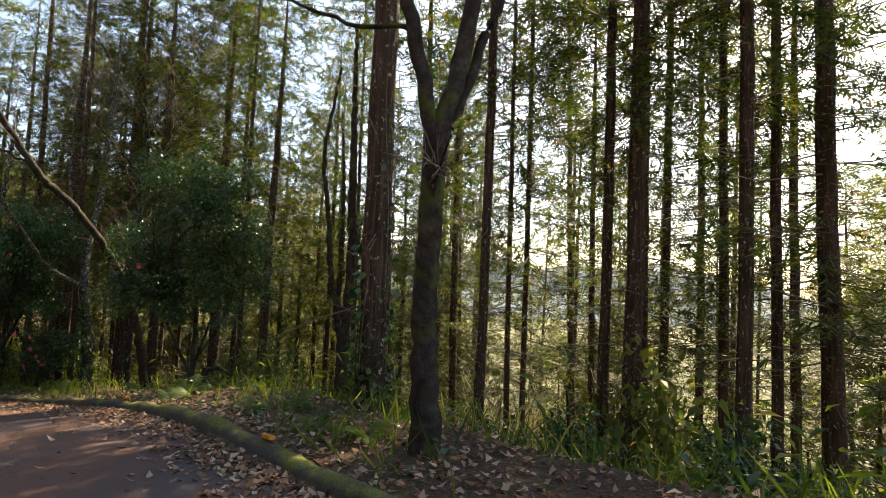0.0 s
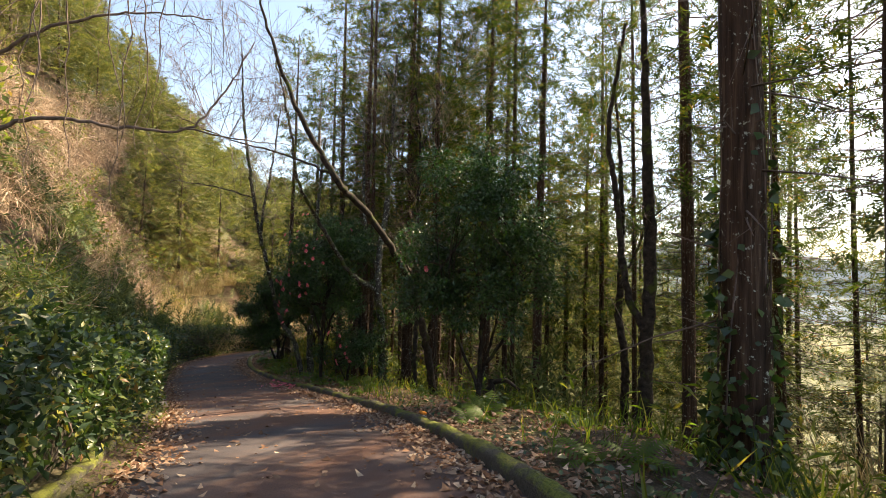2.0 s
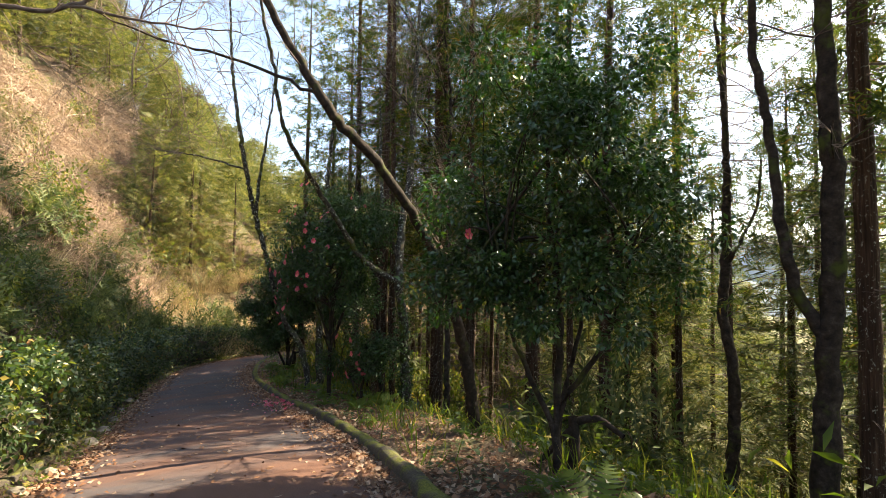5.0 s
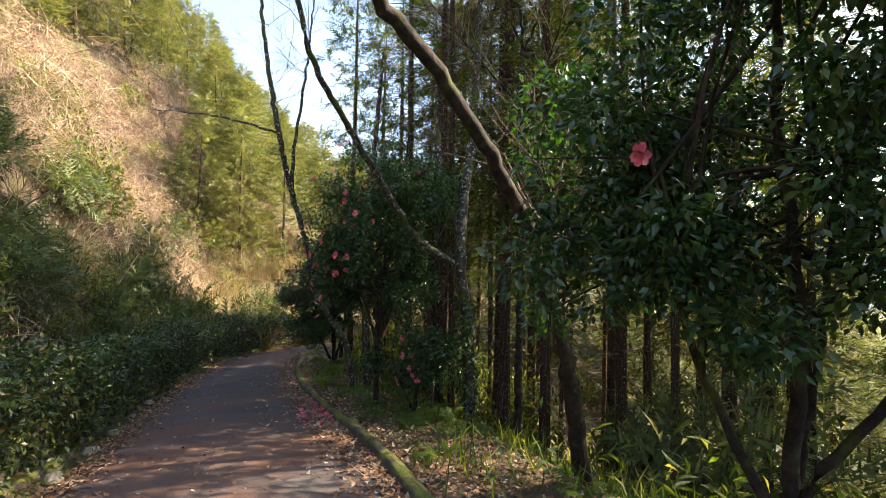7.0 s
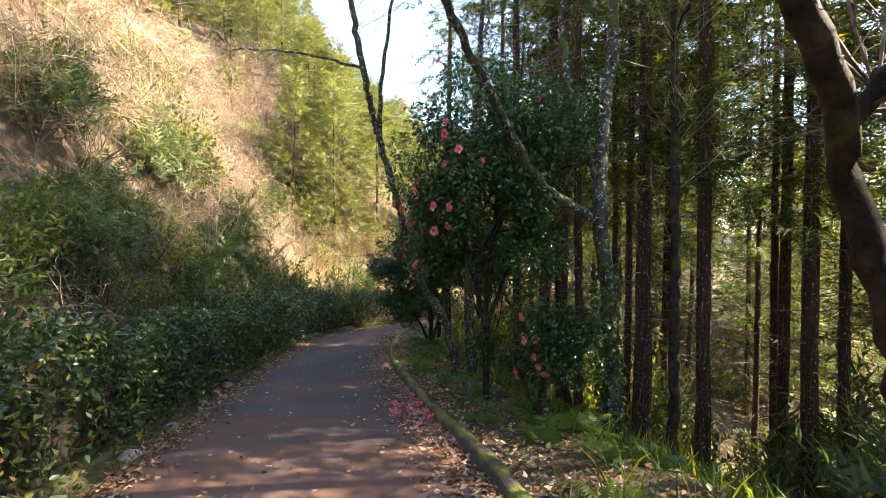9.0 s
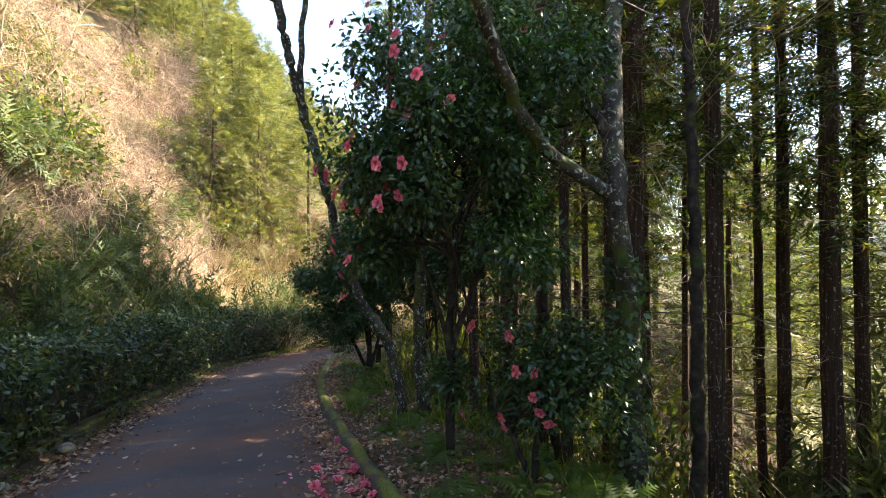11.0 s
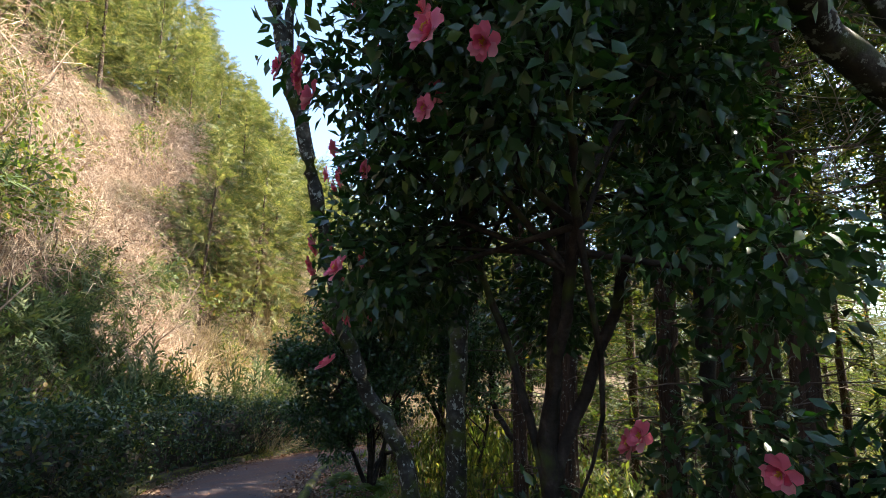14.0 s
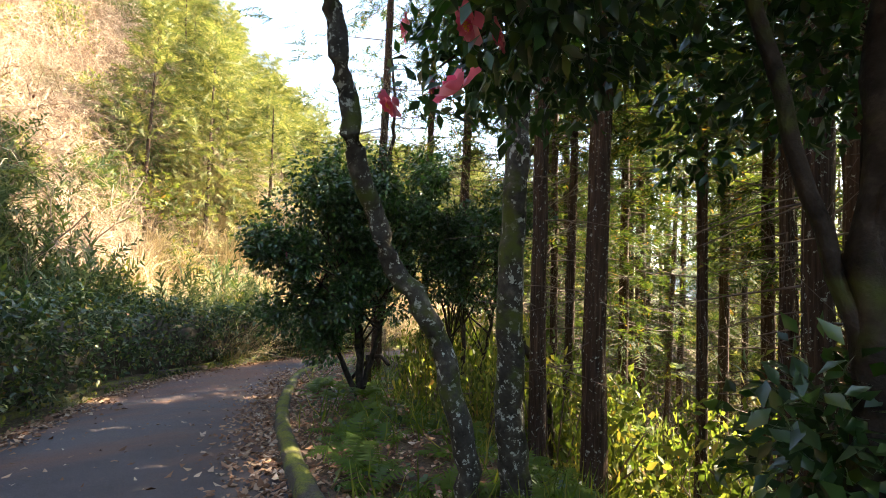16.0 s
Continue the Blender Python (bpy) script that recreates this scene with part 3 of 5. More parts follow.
rng = np.random.default_rng(77)
KNOWN = [(-1.5, 13.6, .15), (.65, 9.2, .10), (2.75, 8.9, .10), (3.05, 8.4, .16), (4.0, 10.3, .12), (4.75, 11.2, .10), (4.15, 7.2, .11), (5.2, 9.6, .10), (5.1, 7.9, .09),
         (5.5, 7.3, .15), (-5.93, 17.1, .16), (-5.7, 23.2, .11), (-4.7, 21.5, .11), (-3.3, 19.5, .09), (.5, 16.6, .12), (-.6, 15.5, .12), (1.4, 11.0, .06), (1.9, 12.0, .07),
         (-9.85, 17.75, .135), (-12.1, 19.3, .09), (-11.5, 18.7, .15), (-11.85, 16.2, .10), (-11.35, 16.0, .08), (-9.4, 21.2, .13), (-8.6, 19.5, .16), (-8.2, 20.6, .12),
         (-12.0, 21.6, .08), (-11.6, 22.8, .09), (-11.2, 26, .10), (-10.0, 23.2, .11), (-14.9, 18.7, .12), (-14.2, 18.9, .17), (-11.05, 17.9, .15), (-13.4, 24.7, .12),
         (-18.0, 25.5, .15), (-13.2, 20.8, .09), (-12.4, 22.0, .12), (-15.6, 21.5, .10), (-7.0, 18.0, .10), (-7.6, 24.0, .12)]
for k, (x, y, r) in enumerate(KNOWN):
    far = float(UV(x, y)[1] - right_edge(UV(x, y)[0])) > 7.0 and UV(x, y)[0] < 13.5
    cedar(x, y, r, 15 + 5 * rng.uniform(), (1, 3)[k % 2] if far else (0, 2)[k % 2], lean=rng.normal(0, 0.8), turn=rng.uniform(0, 360), crown=not -11.9 < x < -11.3 or y > 16.3)
placed = [(x, y) for x, y, _ in KNOWN]
for _ in range(400):
    u, d = rng.uniform(-12, 11), rng.uniform(9.5, 24)
    x, y = XY(u, float(right_edge(u)) + d)
    if len(placed) < len(KNOWN) + 16 and min((x - a) ** 2 + (y - b) ** 2 for a, b in placed) > 1.7 ** 2:
        placed.append((x, y))
        cedar(x, y, rng.uniform(.08, .14), rng.uniform(13, 19), 1 + 2 * int(rng.integers(2)), lean=rng.normal(0, 1.0), turn=rng.uniform(0, 360))
for _ in range(600):
    u, d = rng.uniform(4, 24), rng.uniform(11, 30)
    x, y = XY(u, wood_line(u) + d)
    if len(placed) < len(KNOWN) + 40 and min((x - a) ** 2 + (y - b) ** 2 for a, b in placed) > 1.5 ** 2:
        placed.append((x, y))
        cedar(x, y, rng.uniform(.08, .14), rng.uniform(15, 21), 1 + 2 * int(rng.integers(2)), lean=rng.normal(0, 1.0), turn=rng.uniform(0, 360))
for k, (u, v) in enumerate([(29.3, .7), (30.0, 1.9), (28.6, 2.6), (29.8, 3.9), (27.9, 4.6), (31.0, 4.6), (28.9, 6.0)]):
    x, y = XY(u, v)
    placed.append((x, y))
    cedar(x, y, rng.uniform(.09, .13), rng.uniform(13, 17), 1 + 2 * (k % 2), lean=rng.normal(0, 1.0), turn=rng.uniform(0, 360))
tries = 0
while len(placed) < len(KNOWN) + 76 and tries < 4000:
    tries += 1
    u, d = rng.uniform(-14, 60), rng.uniform(4, 36)
    v = wood_line(u) + d
    x, y = XY(u, v)
    if not off_road(u, v):
        continue
    if min((x - a) ** 2 + (y - b) ** 2 for a, b in placed) < 2.6 ** 2:
        continue
    if (d < 9 and u < 12) or (d < 22 and 12 <= u < 30):
        continue
    placed.append((x, y))
    cedar(x, y, rng.uniform(.09, .16), rng.uniform(14, 20), 1 + 2 * int(rng.integers(2)), lean=rng.normal(0, 1.0), turn=rng.uniform(0, 360))


def ivy_cedar():
    """The stout cedar beside the kerb, wrapped in ivy."""
    x, y = -0.96, 6.78
    root = cedar(x, y, .19, 20, 2, "stout reddish cedar trunk wrapped in climbing ivy", lean=1.0, turn=40, group="")
    rng = np.random.default_rng(8)
    n = 1500
    a, z = rng.uniform(0, 2 * np.pi, n), 4.6 * rng.uniform(0, 1, n) ** 1.9
    keep = np.sin(a * 2 + z * 1.7) + rng.normal(0, 0.7, n) + (1.2 - z) * 0.9 > 0
    a, z = a[keep], z[keep]
    out = np.stack([np.cos(a), np.sin(a), 0 * a], -1)
    pos = out * (0.20 + 0.10 * np.exp(-z * 2.5) + rng.uniform(0, 0.05, len(a)))[:, None] + np.stack([0 * a, 0 * a, z], -1)
    d = out * 0.7 + rng.normal(0, 0.6, pos.shape) + np.array([0, 0, -0.5])
    part("ivy", place(Soup(), LEAF_V * np.array([1, 1.7, 1]), LEAF_F, pos, frames_for(d, out + rng.normal(0, .3, out.shape)), rng.uniform(.06, .13, len(a))).mesh("ivy", M_IVY), root, "dark glossy ivy leaves")
    stems = Soup()
    for k in range(7):
        a0 = k * 0.9
        zz = np.linspace(0, rng.uniform(2.5, 4.5), 16)
        aa = a0 + 0.35 * np.sin(zz * 1.4 + k)
        tube(stems, np.stack([0.195 * np.cos(aa), 0.195 * np.sin(aa), zz], -1), [0.014, 0.006], 4)
    part("ivy_stem_work", stems.mesh("ivy_stem", M_TWIG, True), root, kind="stuff")


ivy_cedar()

# forked tree beside the kerb
b = on_ground(-0.18, 4.15)
bare_tree("forked_tree", "dark forked tree trunk with a swollen knot", b,
          [([b, (-.20, 4.1, .9), (-.22, 4.05, 1.6), (-.19, 3.95, 2.1), (-.17, 3.88, 2.6)], .092, .085),
           ([(-.17, 3.9, 2.5), (-.32, 3.85, 3.2), (-.50, 3.85, 3.9), (-.85, 3.9, 5.2), (-1.1, 4.2, 7.5)], .062, .03),
           ([(-.17, 3.88, 2.5), (.0, 3.9, 3.3), (.10, 3.9, 3.9), (.15, 4.0, 5.2), (.1, 4.3, 8.0)], .075, .03),
           ([(-.08, 3.88, 2.7), (.14, 3.95, 3.35), (.42, 4.1, 4.1), (.9, 4.4, 5.4), (1.2, 4.8, 7.5)], .045, .02),
           ([(-.4, 3.86, 3.45), (-.9, 3.95, 3.5), (-1.5, 4.05, 3.75), (-2.1, 4.2, 3.8)], .02, .006)], 21, M_DARK_BARK, 2, 1.2, 3, tail=.8)
# two-stemmed dark tree on the slope
b = on_ground(-2.25, 11.85)
bare_tree("twin_stem_tree", "slender dark tree with two crooked stems", b,
          [([b, (-2.25, 11.85, -.6), (-2.2, 11.84, .6), (-2.15, 11.8, 2.0), (-2.2, 11.7, 4.0), (-2.3, 11.8, 7.5)], .11, .04),
           ([(-2.2, 11.84, .5), (-2.55, 11.8, 1.3), (-2.75, 11.8, 3.0), (-2.9, 11.8, 4.5), (-2.6, 11.8, 6.5)], .075, .03)], 22, M_DARK_BARK, 5, 1.4, 3, tail=.5)
b = on_ground(-3.35, 16.6)
bare_tree("crooked_tree", "thin crooked leafless tree on the slope", b,
          [([b, (-3.2, 16.5, -1.0), (-3.4, 16.6, .5), (-3.35, 16.6, 1.6), (-3.3, 16.4, 4.0), (-3.5, 16.4, 7.0)], .10, .03),
           ([(-3.35, 16.6, 1.4), (-2.8, 16.5, 2.6), (-2.7, 16.4, 3.6)], .05, .02)], 23, M_DARK_BARK, 6, 1.5, 3)
# leaning bare tree that reaches over the road
b = on_ground(-6.6, 11.7)
bare_tree("leaning_tree", "dark leaning bare tree reaching over the lane", b,
          [([b, (-6.65, 11.4, 0), (-6.85, 11.2, .95), (-6.88, 11.0, 1.4), (-7.05, 10.5, 2.1), (-7.22, 9.9, 2.7), (-7.3, 9.3, 3.05), (-7.32, 8.92, 3.35), (-7.8, 8.42, 4.5), (-8.2, 8.0, 6.0), (-8.3, 7.8, 7.0)], .066, .012),
           ([(-7.3, 8.95, 3.3), (-7.9, 8.3, 3.6), (-8.6, 7.7, 3.8), (-9.4, 7.2, 4.2)], .022, .006),
           ([(-6.88, 11.05, 1.3), (-6.75, 11.1, 1.45), (-6.7, 11.1, 1.55)], .06, .045)], 24, M_DARK_BARK, 15, 1.6, 3, tail=.6)
# lichen-covered tree and its long limb
b = on_ground(-10.0, 14.7)
lichen_tree = bare_tree("lichen_tree", "lichen-covered tree with ivy and a long arching limb", b,
          [([b, (-10.0, 14.65, -.8), (-10.03, 14.5, .5), (-10.08, 14.42, 1.2), (-10.2, 14.7, 2.4), (-10.35, 15.2, 3.6), (-10.5, 15.6, 6), (-10.5, 15.8, 9)], .095, .035),
           ([(-10.08, 14.42, 1.05), (-10.25, 14.15, 1.15), (-10.48, 13.75, 1.42), (-10.5, 13.0, 2.1), (-10.2, 11.8, 2.9), (-9.7, 10.5, 3.7), (-9.6, 10.1, 4.8), (-9.7, 9.7, 6.2)], .07, .018),
           ([(-10.15, 14.5, 1.6), (-10.6, 14.5, 2.6), (-10.9, 14.7, 4.2), (-11.2, 15, 6.5)], .07, .02)], 25, M_LICHEN_BARK, 8, 1.5, 3, tail=.6)
rng = np.random.default_rng(88)
a, z = rng.uniform(0, 6.28, 900), rng.uniform(0, 1, 900) ** 1.3 * 2.6
o = np.stack([np.cos(a), np.sin(a), 0 * a], -1)
p = o * rng.uniform(.12, .2, 900)[:, None] + np.stack([-.01 * z, -.08 * z, z], -1)
part("ivy", place(Soup(), LEAF_V * np.array([1, 1.6, 1]), LEAF_F, p, frames_for(o * .6 + rng.normal(0, .6, p.shape) + np.array([0, 0, -.6]), o + rng.normal(0, .3, o.shape)),
                  rng.uniform(.05, .1, 900)).mesh("ivy", M_IVY), lichen_tree, "dark ivy climbing the trunk", kind="stuff")
# leaning tree and its upright neighbour further on
b = on_ground(-13.95, 15.5)
bare_tree("leaning_lichen_tree", "dark leaning tree spotted with pale lichen", b,
          [([b, (-14.2, 15.35, -1.0), (-14.5, 15.12, -.4), (-14.55, 14.75, .3), (-14.45, 14.3, 1.4), (-14.35, 13.7, 2.8), (-14.2, 13.1, 4.5), (-14.4, 12.9, 6.5), (-14.5, 12.8, 8.5)], .066, .022),
           ([(-14.35, 13.75, 2.7), (-14.1, 13.6, 3.6), (-13.8, 13.6, 5.0), (-13.5, 13.6, 7.0)], .05, .015),
           ([(-14.3, 13.3, 3.9), (-15.2, 12.4, 4.2), (-16.2, 11.5, 4.3)], .03, .008)], 26, M_LICHEN_BARK, 14, 1.6, 3, tail=.55)
b = on_ground(-13.75, 15.75)
bare_tree("upright_lichen_tree", "upright lichen-grey tree trunk with mossy foot", b,
          [([b, (-13.78, 15.65, -.5), (-13.75, 15.7, 1.0), (-13.8, 15.8, 3.0), (-13.7, 16, 6.5)], .085, .04)], 27, M_LICHEN_BARK, 5, 1.2, 3, tail=.6)
# bare trees behind the camellias, and the one on the bank whose branch spans the road
for k, (x, y, h) in enumerate([(-11.2, 15.6, 6.5), (-17.2, 20.2, 7), (-15.2, 19.8, 7)]):
    b = on_ground(x, y)
    q = np.random.default_rng(300 + k)
    p = [np.array(b)]
    for i in range(5):
        p.append(p[-1] + np.array([q.normal(0, .35), q.normal(0, .35), h / 5]))
    bare_tree("bare_tree", "slender leafless tree with fine pale twigs", b, [(p, .05, .012)], 310 + k, M_DARK_BARK, 12, 1.9, 3, M_PALE_TWIG, tail=.4)
b = on_ground(-9.75, 16.2)
bare_tree("twiggy_tree", "tall leafless tree with a haze of pale twigs", b,
          [([b, (-9.8, 16.3, 1.0), (-9.95, 16.5, 4.0), (-9.95, 16.56, 6.0), (-10.2, 16.5, 8.5)], .065, .02),
           ([(-9.95, 16.56, 6.0), (-10.6, 16.3, 7.4), (-11.3, 16.0, 8.8), (-12.0, 15.8, 9.6)], .035, .008),
           ([(-9.95, 16.56, 5.8), (-9.3, 16.7, 7.2), (-8.6, 16.8, 8.6), (-8.0, 16.9, 9.6)], .035, .008),
           ([(-9.95, 16.5, 4.6), (-10.8, 15.8, 5.8), (-11.6, 15.0, 7.0)], .028, .007),
           ([(-9.9, 16.5, 4.2), (-9.0, 16.0, 5.4), (-8.2, 15.4, 6.6)], .028, .007)], 29, M_DARK_BARK, 18, 2.0, 3, M_PALE_TWIG, tail=.3)
b = on_ground(-12.4, 4.6)
bare_tree("bank_tree", "leafless tree on the bank with drooping vines", b,
          [([b, (-12.1, 4.7, 2.0), (-11.6, 4.9, 3.2), (-11.3, 5.0, 5.0), (-10.9, 5.1, 7.2)], .10, .03),
           ([(-11.6, 4.9, 3.2), (-10.3, 5.5, 3.75), (-9.3, 6.3, 3.72), (-8.63, 6.87, 3.78), (-8.3, 7.3, 4.5), (-8.0, 7.6, 5.4)], .04, .010),
           ([(-8.7, 6.8, 3.78), (-8.0, 7.3, 3.65), (-7.3, 7.8, 3.6)], .018, .005),
           ([(-11.4, 5.0, 4.4), (-10.2, 5.6, 5.2), (-9.2, 6.4, 5.6), (-8.2, 6.9, 5.5)], .035, .008)], 28, M_TWIG, 22, 1.5, 3, tail=.4)



def hanging_vines():
    """Thin dead vines that hang from the bank tree's limbs."""
    rng = np.random.default_rng(33)
    for x, y, top, low in ((-9.1, 6.1, 6.4, 2.4), (-9.25, 6.0, 6.2, 3.3), (-9.0, 6.25, 6.1, 3.0), (-9.6, 5.2, 6.0, 3.5), (-9.75, 5.3, 6.0, 3.9), (-9.9, 5.6, 5.9, 2.9), (-8.8, 6.4, 6.0, 4.2), (-10.3, 5.5, 5.6, 2.6)):
        z = np.arange(top, low, -.32)
        sway = np.cumsum(rng.normal(0, .055, (len(z), 2)), 0)
        line = np.column_stack([sway, z])
        root = empty("hanging_vine", "thin dead vine hanging over the lane", "vine", (x, y, 0), "hanging vines")
        s, t = Soup(), Soup()
        tube(s, spline(line, .12), [.012, .006], 5)
        for _ in range(9):
            grow(t, t, line[int(rng.integers(len(line)))], rng.normal(0, 1, 3) + np.array([0, 0, -.6]), rng.uniform(.25, .7), .004, 1, rng, -.3, .9, (1, 3))
        part("vine_stem", s.mesh("vine_stem", M_TWIG, True), root)
        part("twig_work", t.mesh("twig_work", M_TWIG), root, kind="stuff")


hanging_vines()

# ------------------------------------------------------------------ camellias


def flower_meshes(seed):
    rng = np.random.default_rng(seed)
    s, st = Soup(), Soup()
    for ring, (n, r, tilt) in enumerate([(6, 1.0, 0.25), (5, 0.72, 0.75), (4, 0.45, 1.15)]):
        for k in range(n):
            a = 2 * np.pi * (k + 0.5 * ring) / n + rng.normal(0, 0.15)
            t = tilt + rng.normal(0, 0.12)
            o = np.array([math.cos(a) * math.cos(t), math.sin(a) * math.cos(t), math.sin(t)])
            w = np.array([-math.sin(a), math.cos(a), 0]) * 0.42 * r
            nrm = np.cross(o, w / np.linalg.norm(w))
            q = [np.zeros(3), o * .35 * r + w * .55 - nrm * .03, o * .35 * r - w * .55 - nrm * .03, o * .7 * r + w * .95 + nrm * .08, o * .68 * r - nrm * .07, o * .7 * r - w * .95 + nrm * .08,
                 o * 1.0 * r + w * .45 + nrm * .0, o * .95 * r - nrm * .12, o * 1.0 * r - w * .45]
            s.add(q, [[0, 4, 1], [0, 2, 4], [1, 4, 3], [2, 5, 4], [3, 4, 6], [4, 7, 6], [4, 8, 7], [4, 5, 8]])
    for k in range(16):
        d = unit(np.array([rng.normal(0, .3), rng.normal(0, .3), 1.0]))
        tube(st, [np.zeros(3), d * 0.42], [0.02, 0.035], 3)
    return s.mesh("petals", M_PETAL, True), st.mesh("stamen_tuft", M_STAMEN)


FLOWERS = [flower_meshes(60 + i) for i in range(3)]


def flower_on(parent, at, way, size, rng):
    petals, stamens = FLOWERS[int(rng.integers(3))]
    m = Matrix.Translation(at) @ Vector(way).to_track_quat("Z", "Y").to_matrix().to_4x4() @ Matrix.Scale(size, 4)
    f = part("flower", petals, parent, "pink open camellia flower", m)
    part("stamen_tuft", stamens, f, "yellow stamens")


def camellia(label, base, stems, lobes, leaves, size, flowers, seed, extra=()):
    """lobes: (x, y, z, rx, ry, rz) in the world; flowers: count, at places chosen on the outside towards the lane."""
    rng = np.random.default_rng(seed)
    off = np.array(base, float)
    root = empty("camellia_tree", label, "tree", base)
    clumps = []
    for x, y, z, rx, ry, rz in lobes:
        n = int(26 * (rx * ry * rz) ** 0.6) + 6
        d = unit(rng.normal(size=(n, 3)))
        rad = rng.uniform(0.45, 1.08, n)
        p = np.array([x, y, z]) + d * rad[:, None] * np.array([rx, ry, rz])
        clumps.append(np.column_stack([p, rng.uniform(0.13, 0.34, n)]))
    clumps = np.concatenate(clumps)
    c = clumps.copy()
    c[:, :3] -= off
    part("crown", leafy(rng, c, leaves, size, 0.35).mesh("crown", M_CAMELLIA, True), root, "dark glossy evergreen leaves")
    twigs = Soup()
    for k, (pts, r0, r1) in enumerate(stems):
        st = Soup()
        line = spline(np.array(pts, float) - off, 0.12)
        line[0, 2] -= 0.15
        line[1:-1] += rng.normal(0, 0.008, line[1:-1].shape)
        tube(st, line, [r0 * 1.25, r0, (r0 + r1) / 2, r1], 8, 0.08, rng)
        part("trunk" if k == 0 else "limb", st.mesh("stem", M_DARK_BARK, True), root)
        for q in c[rng.choice(len(c), min(len(c), 11), replace=False)]:
            a = line[int(rng.uniform(0.45, 1) * (len(line) - 1))]
            mid = (a + q[:3]) / 2 + rng.normal(0, 0.12, 3)
            tube(twigs, spline([a, mid, q[:3]], 0.25), [0.018, 0.005], 4)
    part("twig_work", twigs.mesh("twig_work", M_DARK_BARK), root, kind="stuff")
    middle = clumps[:, :3].mean(0)
    pool = [q for q in clumps if (q[:3] - middle) @ np.array([-0.45, -0.85, 0.1]) > 0.15]
    for k in range(flowers):
        q = pool[int(rng.integers(len(pool)))]
        out = unit(unit(q[:3] - middle) + np.array([-0.5, -0.8, 0.0]) + rng.normal(0, 0.35, 3))
        flower_on(root, q[:3] - off + out * (q[3] + 0.05), out, rng.uniform(0.05, 0.068), rng)
    for x, y, z in extra:
        out = unit(np.array([-0.35, -0.9, -0.05]) + rng.normal(0, 0.3, 3))
        flower_on(root, np.array([x, y, z]) - off, out, rng.uniform(0.055, 0.07), rng)
    return root


b = on_ground(-11.85, 14.05)
camellia("large camellia tree covered in pink flowers", b,
         [([b, (-11.8, 14.0, -.9), (-11.78, 13.98, -.2), (-11.7, 14.1, 1.2), (-11.6, 14.1, 2.8)], .045, .02),
          ([(-11.8, 14.0, -.7), (-12.0, 13.9, .1), (-12.2, 13.6, 1.0), (-12.2, 13.2, 1.8)], .022, .01),
          ([(-11.8, 14.0, -.6), (-11.5, 14.1, .2), (-11.2, 14.2, 1.2), (-10.9, 14.2, 2.2)], .03, .015),
          ([(-11.8, 14.0, -.3), (-11.4, 13.5, .5), (-11.1, 12.9, .9)], .03, .012)],
         [(-11.5, 13.75, 2.1, 1.0, 1.05, 1.0), (-11.25, 12.95, 1.35, .55, .55, .45), (-12.1, 13.1, 1.2, .5, .6, .5), (-12.45, 13.4, .5, .38, .35, .3), (-11.2, 14.3, 2.6, 1.0, .9, .8),
          (-11.6, 14.3, .9, .7, .5, .45), (-11.0, 13.9, .6, .5, .5, .5), (-10.6, 14.1, 1.9, .7, .7, .9), (-11.5, 13.2, 2.4, .9, .7, .8), (-12.3, 13.9, 1.7, .6, .7, .8),
          (-12.75, 14.15, .45, .6, .5, .4), (-12.1, 14.6, .5, .55, .4, .35), (-11.8, 14.0, -.95, .2, .2, .15), (-11.6, 13.5, 1.5, .9, .7, .6), (-12.6, 13.8, 1.0, .55, .6, .5)],
         33000, (.055, .10), 52, 31,
         [(-11.25, 14.05, 3.05), (-11.26, 12.36, 1.18), (-11.21, 12.34, .86), (-11.94, 12.48, .98), (-12.6, 13.13, -.03), (-12.13, 12.8, .38), (-10.95, 14.2, 2.86), (-11.0, 12.4, 1.16)])
b = on_ground(-10.6, 13.75)
camellia("low camellia bush with a few pink flowers", b,
         [([b, (-10.6, 13.8, -1.4), (-10.6, 13.9, -.9), (-10.6, 13.95, -.3)], .03, .012), ([b, (-10.8, 13.7, -1.3), (-11.0, 13.6, -.8)], .025, .01)],
         [(-10.6, 13.95, -.45, .5, .4, .42), (-10.2, 13.85, -.65, .45, .4, .4), (-10.95, 14.05, -.8, .4, .35, .4), (-10.5, 14.0, -1.0, .65, .4, .3)], 7500, (.05, .085), 9, 32,
         [(-10.7, 13.5, -.3), (-10.4, 13.45, -.6)])
b = on_ground(-4.75, 9.90)
camellia("tall camellia tree with dense dark leaves", b,
         [([b, (-4.75, 9.90, 0), (-4.7, 9.85, .8), (-4.8, 9.75, 2.0), (-4.8, 9.75, 3.2)], .04, .016), ([(-4.75, 9.90, -.4), (-5.2, 9.75, .6), (-5.4, 9.65, 1.8)], .027, .012),
          ([(-4.75, 9.90, -.2), (-4.2, 9.95, .7), (-3.9, 9.85, 1.8)], .027, .012), ([(-4.75, 9.95, -.3), (-4.6, 10.35, .8), (-4.5, 10.55, 2.0)], .025, .012)],
         [(-4.75, 9.85, 2.3, 1.2, .95, .85), (-5.35, 9.60, 1.75, .85, .7, .8), (-4.0, 9.95, 1.7, .85, .8, .85), (-4.6, 9.75, 3.2, .95, .85, .65), (-4.7, 9.55, 1.0, 1.0, .6, .45), (-5.75, 9.85, 1.5, .6, .6, 1.0)], 31000, (.05, .085), 0, 33,
         [(-5.27, 8.87, 1.62)])
b = on_ground(-17.75, 18.15)
